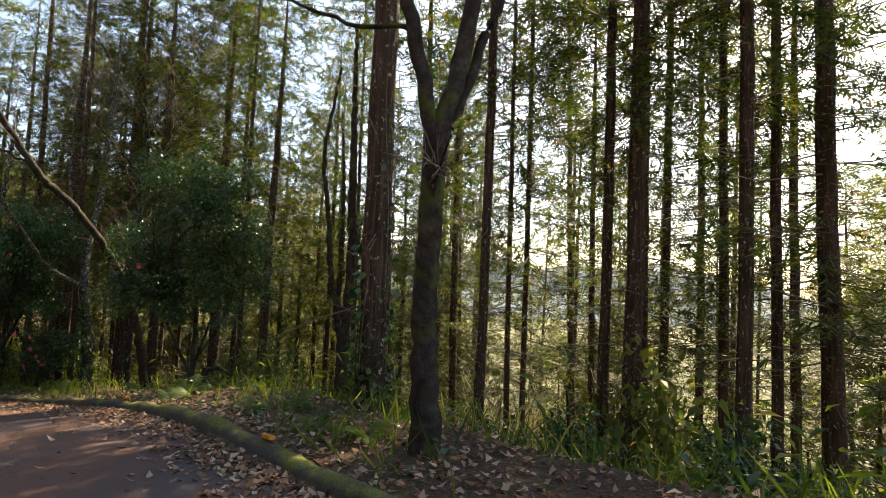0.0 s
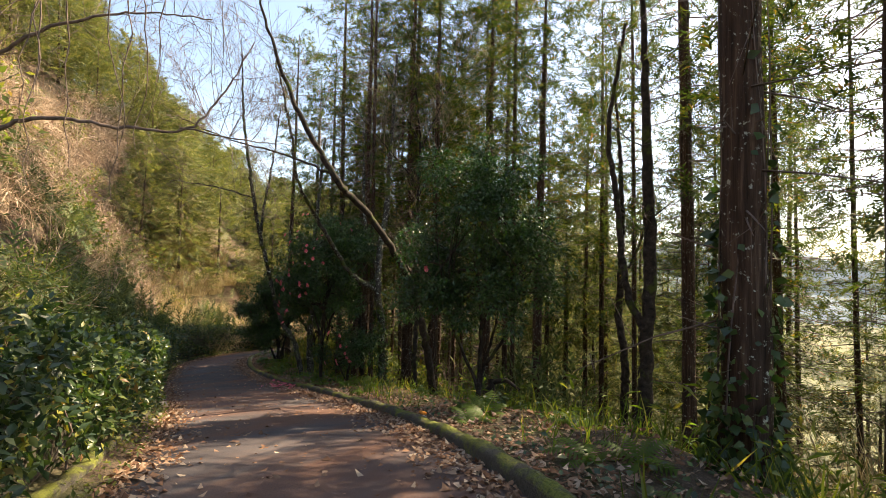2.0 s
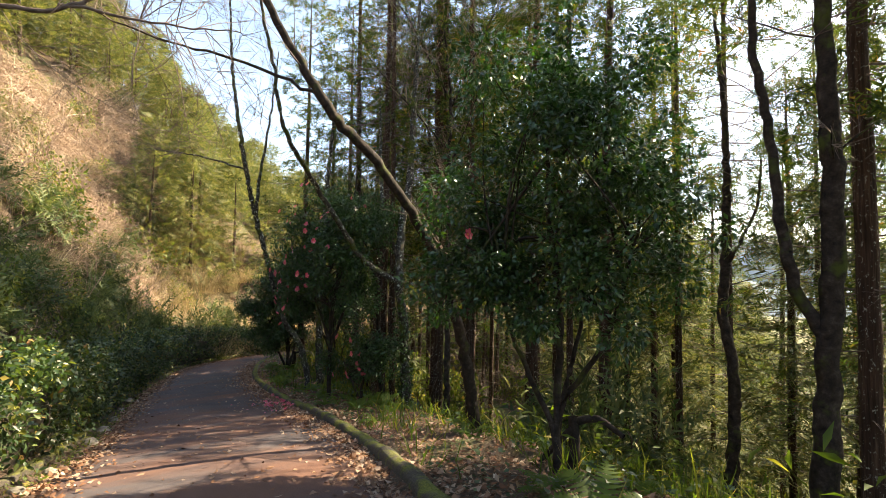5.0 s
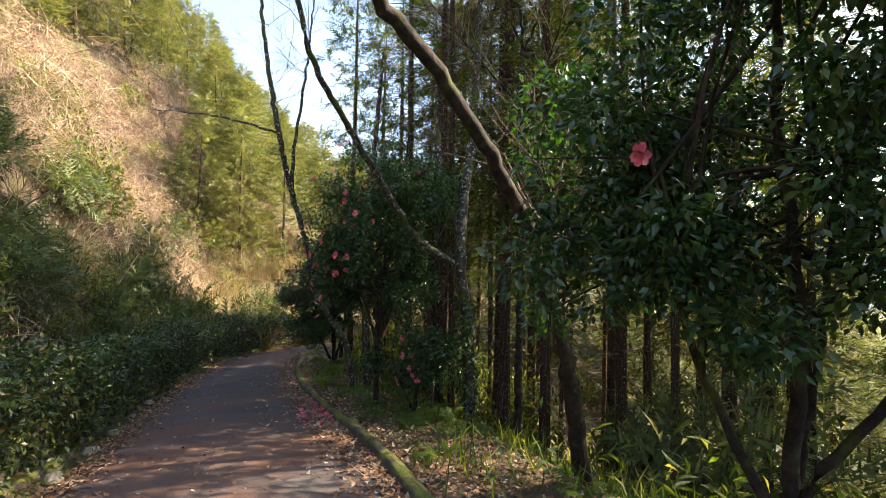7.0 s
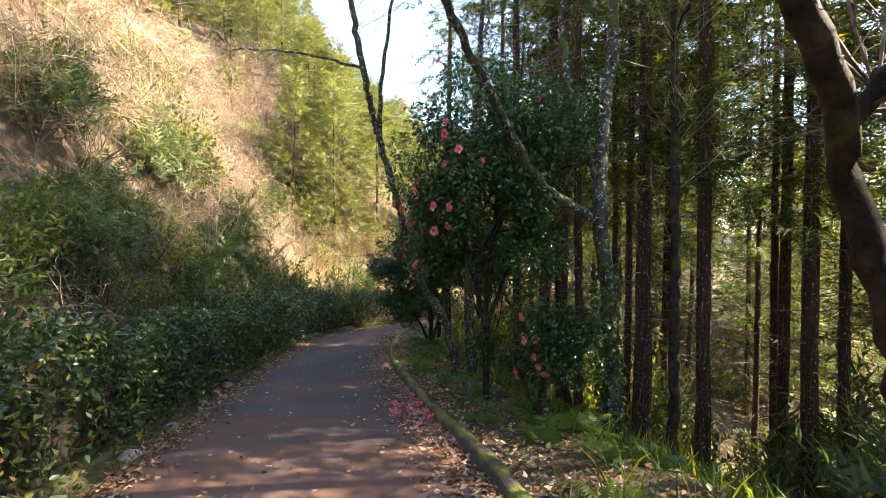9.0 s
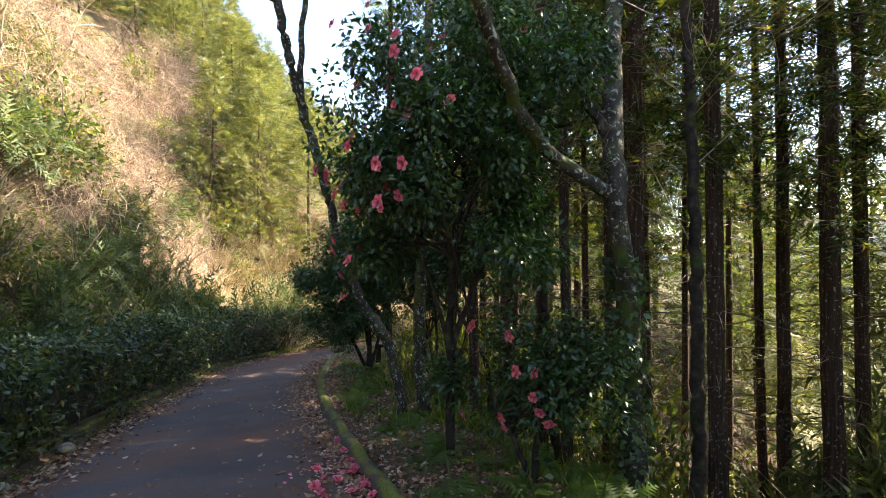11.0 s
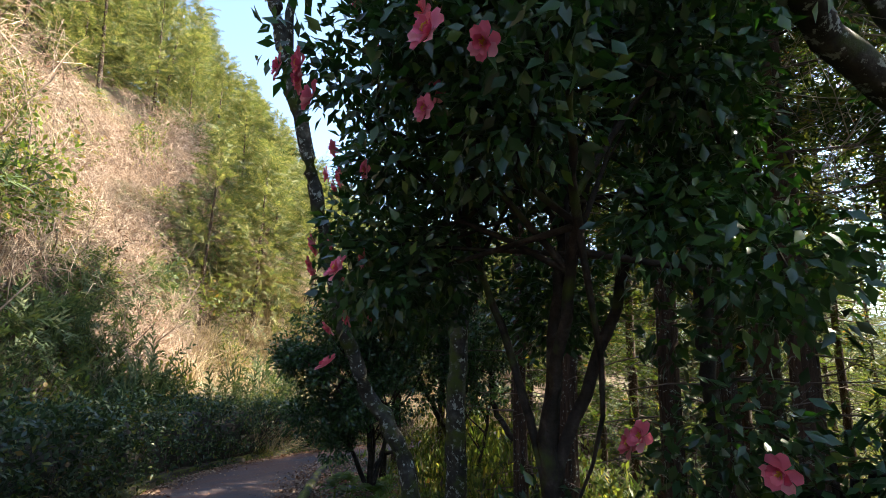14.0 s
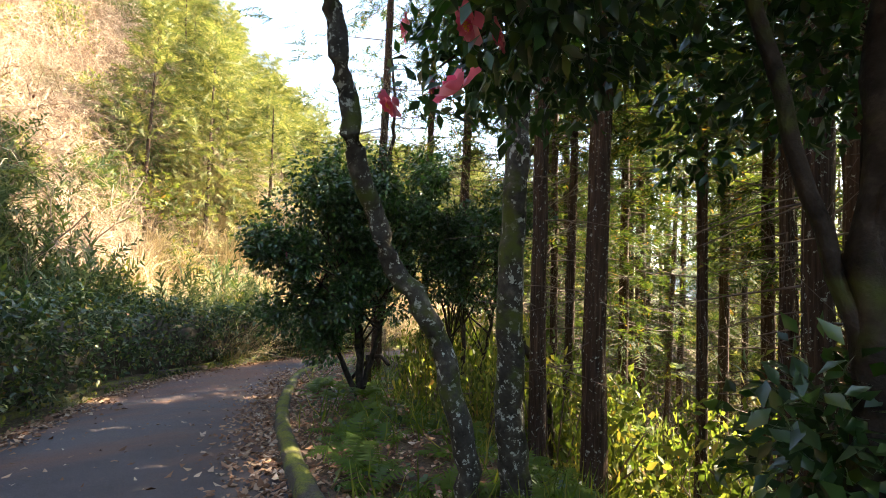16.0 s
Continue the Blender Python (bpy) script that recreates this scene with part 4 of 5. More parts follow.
camellia("broad dark camellia overhanging the lane", b,
         [([b, (-17.8, 18.1, -1.4), (-17.9, 17.9, -.3), (-18.0, 17.7, .8)], .05, .02), ([b, (-18.1, 17.8, -1.5), (-18.4, 17.4, -.6)], .04, .015),
          ([b, (-17.5, 18.3, -1.3), (-17.3, 18.3, -.1)], .04, .015), ([b, (-17.9, 18.3, -1.5), (-18.2, 18.2, -.4)], .03, .012)],
         [(-18.05, 17.55, .35, .95, .9, .8), (-17.75, 17.8, 1.05, .7, .7, .5), (-18.35, 17.05, -.25, .55, .55, .55), (-18.3, 17.2, -1.0, .55, .55, .45), (-17.4, 18.2, .35, .85, .85, .7),
          (-17.7, 17.7, -.75, .7, .6, .4), (-18.0, 17.4, .0, .8, .8, .5), (-17.95, 17.5, -1.35, .75, .6, .5), (-17.2, 18.4, -.5, .8, .7, .7), (-17.0, 18.5, .9, .6, .6, .5)], 30000, (.06, .11), 1, 34)
b = on_ground(-16.6, 19.4)
camellia("shaded camellia thicket on the verge", b,
         [([b, (-16.6, 19.4, -1.6), (-16.6, 19.3, 0)], .04, .02), ([b, (-16.2, 19.5, -1.5), (-15.9, 19.4, -.2)], .03, .02), ([b, (-16.9, 19.4, -1.5), (-17.2, 19.3, -.3)], .03, .015)],
         [(-16.6, 19.3, .1, .8, .8, .6), (-15.9, 19.5, .5, .7, .7, .6), (-17.2, 19.3, .3, .6, .6, .6), (-16.4, 19.2, -.6, .8, .5, .4)], 12000, (.06, .10), 0, 35)

# ------------------------------------------------------------------ hedge


def hedge():
    """A clipped evergreen hedge in lengths of about two metres."""
    for k, u0 in enumerate(np.arange(3.2, 33.5, 2.0)):
        rng = np.random.default_rng(500 + k)
        u = rng.uniform(u0, u0 + 2.05, 150)
        front = left_edge(u) - np.interp(u, [3, 14, 20, 34], [.30, .30, .16, .10])
        top = np.interp(u, [3, 8, 13, 19, 24, 29, 34], [1.05, 1.10, 1.28, 1.28, 1.5, 1.45, 1.2]) + 0.12 * np.sin(u * 2.3) + 0.1 * np.sin(u * 5.3)
        dep = np.interp(u, [3, 18, 24, 34], [0.85, 1.1, 1.6, 1.7])
        s = rng.uniform(0, 1, 150)
        v = front - dep * rng.uniform(0, 1, 150) ** 1.3
        z = road_z(u) + 0.14 + (top - 0.14) * s ** 0.75
        side = rng.uniform(0, 1, 150) < 0.5
        v = np.where(side, front - rng.uniform(0, 0.2, 150) + 0.10 * s, v)
        z = np.where(side, z, road_z(u) + top - rng.uniform(0, 0.12, 150))
        x, y = XY(u, v)
        base = on_ground(*XY(u0 + 1, float(left_edge(u0 + 1)) - 0.7))
        c = np.column_stack([x - base[0], y - base[1], z - base[2], rng.uniform(0.08, 0.2, 150)])
        root = empty("hedge_shrub", "clipped evergreen hedge with yellow-green new leaves", "hedge", base, "hedge along the lane")
        near = u0 < 21
        part("foliage", leafy(rng, c, 3300 if near else 2600, (.055, .105) if near else (.06, .12), 0.15).mesh("foliage", M_HEDGE, True), root)
        # added dark sheet behind the leaves: closes the gaps and paints the shade inside
        us = np.linspace(u0 - .05, u0 + 2.1, 9)
        lift = np.interp(us, [3, 8, 13, 19, 24, 29, 34], [1.05, 1.10, 1.28, 1.28, 1.5, 1.45, 1.2]) + 0.12 * np.sin(us * 2.3) + 0.1 * np.sin(us * 5.3)
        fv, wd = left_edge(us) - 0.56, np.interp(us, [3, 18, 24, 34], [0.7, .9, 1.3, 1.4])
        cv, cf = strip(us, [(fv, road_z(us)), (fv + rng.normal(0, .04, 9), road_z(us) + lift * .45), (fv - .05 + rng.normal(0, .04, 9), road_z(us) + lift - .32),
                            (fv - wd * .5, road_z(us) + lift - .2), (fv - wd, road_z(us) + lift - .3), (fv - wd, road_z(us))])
        part("inner_shade_sheet", Soup().add(cv - np.array(base), cf).mesh("inner_shade_sheet", M_HEDGE_SHADE, True), root, "sheet coloured as the dark shade inside the hedge")
        st = Soup()
        for _ in range(12):
            uu = rng.uniform(u0, u0 + 2)
            vv = float(left_edge(uu)) - rng.uniform(.45, .8)
            a = np.array(on_ground(*XY(uu, vv))) - np.array(base)
            e = a + np.array([rng.normal(0, .15), rng.normal(0, .15), rng.uniform(.6, 1.1)])
            tube(st, spline([a, (a + e) / 2 + rng.normal(0, .07, 3), e], .2), [.012, .004], 4)
        part("stem_work", st.mesh("stem_work", M_TWIG, True), root, kind="stuff")


hedge()

# ------------------------------------------------------------------ shrubs, hillside


def arc_stalks(rng, n, spread, height, width, droop=0.6, curl=0.5):
    """A tussock of arching stalks and thin vines."""
    s = Soup()
    a = rng.uniform(0, 2 * np.pi, n)
    r = spread * rng.uniform(0, 1, n) ** 0.6
    p = np.stack([r * np.cos(a), r * np.sin(a), 0 * a], -1)
    lean = np.stack([np.cos(a), np.sin(a), 0 * a], -1) * 0.35 + rng.normal(0, curl, (n, 3)) * np.array([1, 1, 0.15])
    h = height * rng.uniform(0.45, 1.15, n)
    t = np.linspace(0, 1, 5)
    line = p[:, None] + lean[:, None] * (h[:, None] * t[None] ** 1.6)[..., None] + np.array([0, 0, 1.0]) * (h[:, None] * (t - droop * 0.45 * t ** 3)[None])[..., None]
    line += rng.normal(0, 0.03 * height, line.shape) * t[None, :, None]
    side = unit(np.cross(lean + 1e-3, np.array([0, 0, 1.0]) + rng.normal(0, .3, (n, 3))))
    w = width * rng.uniform(0.5, 1.4, n)[:, None] * (1 - 0.8 * t)[None]
    vv = np.stack([line - side[:, None] * w[..., None], line + side[:, None] * w[..., None]], 2).reshape(n, 10, 3)
    f = np.array([[2 * i, 2 * i + 1, 2 * i + 3, 2 * i + 2] for i in range(4)])
    return s.add(vv.reshape(-1, 3), (f[None] + (np.arange(n) * 10)[:, None, None]).reshape(-1, 4))


def shrub_clumps(rng, n, rx, rz, lo=.18, hi=.42):
    d = unit(rng.normal(size=(n, 3)))
    d[:, 2] = np.abs(d[:, 2])
    p = d * rng.uniform(.5, 1.05, n)[:, None] * np.array([rx, rx, rz])
    return np.column_stack([p, rng.uniform(lo, hi, n)])


def bushy(rng, leaves, rx, rz, size, mat, name):
    s = leafy(rng, shrub_clumps(rng, 46, rx, rz), leaves, size, 0.2)
    return s.mesh(name, mat)


def needle_bush(rng, n, rx, rz, size, mat):
    pos, out = scatter_on_clumps(rng, shrub_clumps(rng, 40, rx, rz), n)
    return sprays(Soup(), rng, pos, out + rng.normal(0, .5, out.shape) + np.array([0, 0, .15]), size).mesh("foliage", mat)


def stems_mesh(rng, n, rx, rz):
    s = Soup()
    for _ in range(n):
        a = rng.uniform(0, 6.28)
        e = np.array([math.cos(a) * rx * .7, math.sin(a) * rx * .7, rz * rng.uniform(.5, .95)])
        tube(s, spline([np.array([0, 0, -.2]), e * .45 + rng.normal(0, .1, 3), e], .3), [.025, .006], 4)
    return s.mesh("stem_work", M_TWIG, True)


def vine_tangle(rng, n):
    """Thin curling strands and shrivelled leaves draped over a dome."""
    d = unit(rng.normal(size=(n, 3)))
    d[:, 2] = np.abs(d[:, 2])
    lump = 1 + .22 * np.sin(d[:, 0] * 5 + 1) * np.sin(d[:, 1] * 6) + rng.normal(0, .17, n)
    p = d * lump[:, None] * np.array([1.0, 1.0, 1.05])
    way = unit(np.cross(d, rng.normal(size=(n, 3))) + np.array([0, 0, -.1]) + d * rng.uniform(-.1, .9, n)[:, None])
    t = np.linspace(0, 1, 4)
    ln = rng.uniform(.2, .7, n)
    line = p[:, None] + way[:, None] * (ln[:, None] * t)[..., None] + np.array([0, 0, -.25]) * (ln[:, None] * t ** 2)[..., None]
    line += np.cumsum(rng.normal(0, .05, line.shape), 1)
    side = unit(np.cross(way, d + rng.normal(0, .4, (n, 3))))
    w = .0042 * rng.uniform(.5, 1.5, n)[:, None] * (1 - .6 * t)[None]
    vv = np.stack([line - side[:, None] * w[..., None], line + side[:, None] * w[..., None]], 2).reshape(n, 8, 3)
    f = np.array([[2 * i, 2 * i + 1, 2 * i + 3, 2 * i + 2] for i in range(3)])
    s = Soup().add(vv.reshape(-1, 3), (f[None] + (np.arange(n) * 8)[:, None, None]).reshape(-1, 4))
    k = rng.integers(0, n, 260)
    q = line[k, rng.integers(0, 4, 260)]
    dd = rng.normal(size=(260, 3)) + np.array([0, 0, -.5])
    leaves = place(Soup(), LEAF_V, LEAF_F, q, frames_for(dd, d[k] + rng.normal(0, .5, (260, 3))), rng.uniform(.03, .07, 260))
    return s.mesh("vine_mat", M_ROSY), leaves.mesh("dead_leaves", M_LITTER)


def bare_shrub(rng):
    s = Soup()
    for _ in range(4):
        a = rng.uniform(0, 6.28)
        grow(s, s, (0, 0, -.1), (math.cos(a) * .6, math.sin(a) * .6, 1.0), rng.uniform(.9, 1.4), .014, 2, rng, .1, .5, (4, 7))
    return s


def hill_conifer_mesh(seed, h=9.0, reach=2.25, clumps=150, each=8):
    """A conifer whose drooping sprays stand in tufts."""
    rng = np.random.default_rng(seed)
    shape = lambda f, a: reach * (1 - f) ** 0.7 * (1 + 0.22 * np.sin(a * 3 + f * 9 + seed) + 0.14 * np.sin(a * 5 - f * 17))
    f = (np.arange(clumps) + rng.uniform(0, 1, clumps)) / clumps
    f = f ** 1.15 * .98
    a = np.arange(clumps) * 2.4 + rng.normal(0, .4, clumps)
    r = shape(f, a) * rng.uniform(.72, 1.0, clumps)
    mid = np.stack([r * np.cos(a), r * np.sin(a), 0.15 + f * (h - 0.15)], -1)
    n = clumps * each
    k = np.repeat(np.arange(clumps), each)
    off = rng.normal(0, 1, (n, 3)) * (.14 + .22 * (1 - f[k]))[:, None] * np.array([1, 1, .8])
    out = np.stack([np.cos(a[k]), np.sin(a[k]), 0.25 + 0 * k], -1)
    ways = out + off * 1.5 + rng.normal(0, .3, (n, 3))
    crown = sprays(Soup(), rng, mid[k] + off, ways, (.45, .9))
    t = tube(Soup(), [(0, 0, -.6), (0, 0, h * .45), (0, 0, h * .85)], [.12, .07, .015], 7).mesh("trunk", M_CEDAR_BARK, True)
    return t, crown.mesh("crown", M_HILL_LEAF)


rb = np.random.default_rng(900)
HILL_CONIFERS = [hill_conifer_mesh(910 + i) for i in range(4)]
VINES = [vine_tangle(rb, 860) for _ in range(3)]
BUSHES = {
    "leafy": [bushy(rb, 1050, 1.0, 1.1, (.07, .16), M_SHRUB, "foliage") for _ in range(3)],
    "dark": [needle_bush(rb, 320, 1.15, 1.3, (.35, .7), M_BANK) for _ in range(3)],
    "dry": [arc_stalks(rb, 420, 0.75, 1.9, .009, .9, .5).mesh("tussock", M_DRY) for _ in range(3)],
    "rosy": [q[0] for q in VINES],
    "bare": [bare_shrub(rb).mesh("twig_work", M_PALE_TWIG) for _ in range(3)],
}
STEMS = [stems_mesh(rb, 9, 1.0, 1.1) for _ in range(2)]
NAMES = {"leafy": ("leafy_shrub", "yellow-green leafy shrub on the slope", "shrub", "foliage"), "dark": ("dark_evergreen_shrub", "dark feathery evergreen shrub on the bank", "shrub", "foliage"),
         "bare": ("bare_shrub", "leafless twiggy pale shrub on the slope", "shrub", "twig_work"), "dry": ("dry_grass_clump", "tall clump of dry tan grass stalks", "grass", "tussock"), "rosy": ("dry_vine_tangle", "tangle of dry pinkish-brown vines", "shrub", "vine_mat")}


def shrub(kind, u, v, scale, rng, tall=1.0, dz=0.0, group=""):
    name, label, cat, pn = NAMES[kind]
    x, y = XY(u, v)
    m = Matrix.Translation(on_ground(x, y, dz)) @ pose(0, 0, 0, rng.normal(0, 5), rng.normal(0, 5), rng.uniform(0, 360))
    root = empty(name, label, cat, m, group)
    k = int(rng.integers(3))
    part(pn, BUSHES[kind][k], root, m=Matrix.Diagonal((scale, scale, scale * tall, 1)), kind="stuff")
    if kind == "rosy":
        part("dead_leaves", VINES[k][1], root, "shrivelled brown leaves", Matrix.Diagonal((scale, scale, scale * tall, 1)), "stuff")
    if kind in ("leafy", "dark"):
        part("stem_work", STEMS[k % 2], root, m=Matrix.Diagonal((scale, scale, scale * tall, 1)), kind="stuff")
    return root


def azimuth(u, v):
    """Degrees from the lane's line towards the hill."""
    return math.degrees(math.atan2(1 - v, u - 8))


def hill_conifer(u, v, s, rng, group="hillside conifers"):
    x, y = XY(u, v)
    t, c = HILL_CONIFERS[int(rng.integers(4))]
    root = empty("hill_conifer", "sunlit yellow-green conifer with drooping sprays", "tree",
                 Matrix.Translation(on_ground(x, y)) @ pose(0, 0, 0, rng.normal(0, 1.5), rng.normal(0, 1.5), rng.uniform(0, 360)), group)
    m = Matrix.Diagonal((s, s, s * rng.uniform(.85, 1.15), 1))
    part("trunk", t, root, m=m)
    part("crown", c, root, m=m)


def spread(rng, n, rule, gap):
    """Up to n places on the hillside that satisfy rule, no two nearer than gap."""
    out = []
    for _ in range(n * 40):
        if len(out) >= n:
            break
        u, e = rng.uniform(3, 100), rng.uniform(1.2, 60)
        v = float(hill_edge(u)) - e
        if rule(u, v, e, azimuth(u, v)) and all((u - a) ** 2 + (v - b) ** 2 > gap * gap for a, b in out):
            out.append((u, v))
    return out


def hillside():
    rng = np.random.default_rng(17)
    # bank right behind the hedge: dark feathery evergreens that overhang a gap
    for u in np.arange(4, 27, .85):
        kind = str(rng.choice(["dark", "leafy", "bare"], p=[.28, .40, .32] if u < 17 else [.38, .2, .42]))
        shrub(kind, u, float(left_edge(u)) - rng.uniform(2.3, 3.0), rng.uniform(.65, .95), rng, 1.05, 0.35, "bank evergreens")
    for u in np.arange(5, 32, 2.0):
        kind = str(rng.choice(["bare", "dark", "rosy"]))
        shrub(kind, u, float(left_edge(u)) - rng.uniform(3.2, 5.0), rng.uniform(.7, 1.05), rng, 1.1, 0, "bank shrubs")
    for u in np.arange(22.5, 35, .5):
        kind = str(rng.choice(["dark", "leafy", "bare"], p=[.3, .4, .3]))
        shrub(kind, u, float(left_edge(u)) - rng.uniform(1.6, 2.6), rng.uniform(.75, 1.15), rng, rng.uniform(1.2, 1.7), .25, "bank evergreens")
    for u in np.arange(21, 40, .9):
        shrub("leafy", u, float(left_edge(u)) - rng.uniform(1.2, 2.2), rng.uniform(.5, .85), rng, .9, 0, "bank shrubs")
    for u in np.arange(30, 40, .5):
        shrub("leafy", u, float(left_edge(u)) - rng.uniform(.5, 1.3), rng.uniform(.35, .6), rng, .8, 0, "bank shrubs")
    # tall dry grass at the bend
    for u, v in spread(rng, 110, lambda u, v, e, az: 27 < u < 50 and 1.2 < e < 9 and az < 17, .75):
        shrub("dry", u, v, rng.uniform(.8, 1.25), rng, rng.uniform(.9, 1.3), 0, "dry grass at the bend")
    for _ in range(70):
        u = rng.uniform(31, 41)
        lo, hi = float(hill_edge(u)) - 1.0, float(left_edge(u)) - 1.3
        if hi > lo:
            shrub("dry", u, rng.uniform(lo, hi), rng.uniform(.7, 1.1), rng, rng.uniform(.9, 1.3), 0, "dry grass at the bend")
    # mixed growth on the lower slope
    for u, v in spread(rng, 84, lambda u, v, e, az: 6 < u < 31 and 3.2 < e < 6.8, 1.1):
        kind = str(rng.choice(["rosy", "dry", "leafy", "dark", "bare"], p=[.2, .04, .18, .24, .34]))
        shrub(kind, u, v, rng.uniform(.7, 1.15), rng, rng.uniform(.9, 1.3), 0, "hillside growth")
    for u, v in spread(rng, 45, lambda u, v, e, az: 15 < u < 36 and 2.0 < e < 4.5, .8):
        shrub(str(rng.choice(["rosy", "rosy", "leafy", "bare"])), u, v, rng.uniform(.6, 1.0), rng, 1.1, 0, "hillside growth")
    # vine-covered steep slope
    for u, v in spread(rng, 270, lambda u, v, e, az: 4 < u < 39 + (e - 5) * .8 and np.interp(u, [4, 12, 22, 28], [4.4, 5.0, 4.6, 3.6]) < e < 21 and az < 80, 1.1):
        kind = str(rng.choice(["rosy", "bare", "dry", "leafy"], p=[.60, .22, .0, .18]))
        shrub(kind, u, v, rng.uniform(1.1, 1.9), rng, rng.uniform(.8, 1.4), -.3, "vine-covered slope")
    # leafless shrubs standing out of the lower slope
    for u, v in spread(rng, 90, lambda u, v, e, az: 8 < u < 40 and 2.6 < e < 15 and az < 60, 1.2):
        shrub("bare", u, v, rng.uniform(1.2, 2.2), rng, 1.2, .1, "leafless shrubs")
    # undergrowth below the conifers
    for u, v in spread(rng, 60, lambda u, v, e, az: 3 < e < 26 and 30 < u < 75 and -22 < az < 24, 2.0):
        shrub(str(rng.choice(["leafy", "rosy", "bare", "dark"])), u, v, rng.uniform(1.2, 2.0), rng, 1.0, -.1, "hillside growth")
    # conifer wall
    for u, v in spread(rng, 230, lambda u, v, e, az: 4.5 < e < 45 and (u > 37.5 + (e - 5) * .8 or (e > 21 and u > 12)) and u < 84 and -24 < az < 62, 1.75):
        s = rng.uniform(.75, 1.4)
        far = math.hypot(u - 10, v - 1)
        room = far * math.tan(radians(float(np.interp(azimuth(u, v), [-26, 0, 5, 8, 13, 21, 25, 40], [9, 11.5, 14, 16, 20, 28, 36, 48])))) + 0.5 - float(ground_z(u, v))
        if room > 2.5:
            hill_conifer(u, v, min(s, room / 9), rng)


hillside()


def valley_shrubs():
    rng = np.random.default_rng(19)
    for _ in range(150):
        u, d = rng.uniform(-12, 56), rng.uniform(4.0, 22)
        if u < 14 and d < 5.4:
            continue
        v = wood_line(u) + d
        if not off_road(u, v):
            continue
        kind = rng.choice(["leafy", "dark", "dry", "bare"], p=[.62, .18, .08, .12] if d > 10 else [.7, .2, .0, .1])
        shrub(str(kind), u, v, rng.uniform(.7, 1.3) * (1 + d / 30), rng, rng.uniform(.9, 1.6), -0.1, "slope undergrowth")
    for _ in range(34):
        u, d = rng.uniform(27, 54), rng.uniform(1.6, 12)
        if off_road(u, wood_line(u) + d):
            shrub(str(rng.choice(["leafy", "leafy", "dark", "bare"])), u, wood_line(u) + d, rng.uniform(.7, 1.4), rng, rng.uniform(.9, 1.5), -.1, "slope undergrowth")
    for _ in range(12):
        u, d = rng.uniform(25, 33), rng.uniform(4.5, 9)
        shrub("leafy", u, wood_line(u) + d, rng.uniform(.8, 1.25), rng, rng.uniform(1.6, 2.3), -.1, "leafy saplings")
    for _ in range(9):
        u, d = rng.uniform(22.5, 28), rng.uniform(2.0, 4.2)
        shrub("leafy", u, wood_line(u) + d, rng.uniform(.6, .9), rng, rng.uniform(2.0, 2.8), -.1, "leafy saplings")
    for _ in range(26):
        u, d = rng.uniform(29, 56), rng.uniform(3, 16)
        if not off_road(u, wood_line(u) + d):
            continue
        x, y = XY(u, wood_line(u) + d)
        cedar(x, y, rng.uniform(.08, .15), rng.uniform(12, 18), 1 + 2 * int(rng.integers(2)), lean=rng.normal(0, 1.0), turn=rng.uniform(0, 360))
    for _ in range(64):
        u, d = rng.uniform(-30, 64), rng.uniform(13, 38)
        hill_conifer(u, wood_line(u) + d, rng.uniform(.8, 1.5), rng, "valley conifers")


valley_shrubs()

# ------------------------------------------------------------------ undergrowth, litter and small things


def frond_mesh(seed):
    """One arching frond, its leaflets joined along the rib."""
    rng = np.random.default_rng(seed)
    v, f = [], []
    t = np.linspace(.0, 1, 15)
    for i, tt in enumerate(t):
        v.append((tt, 0, .95 * tt - .85 * tt * tt))
    for i in range(14):
        tt = (t[i] + t[i + 1]) / 2
        w = .30 * math.sin(math.pi * min(tt + .12, 1)) * rng.uniform(.85, 1.1) + .01
        for sg in (1, -1):
            v.append((tt + w * .35, sg * w, .95 * tt - .85 * tt * tt - w * .2))
            f.append([i, i + 1, len(v) - 1] if sg < 0 else [i + 1, i, len(v) - 1])
    return Soup().add(v, f).mesh("frond", M_FERN)


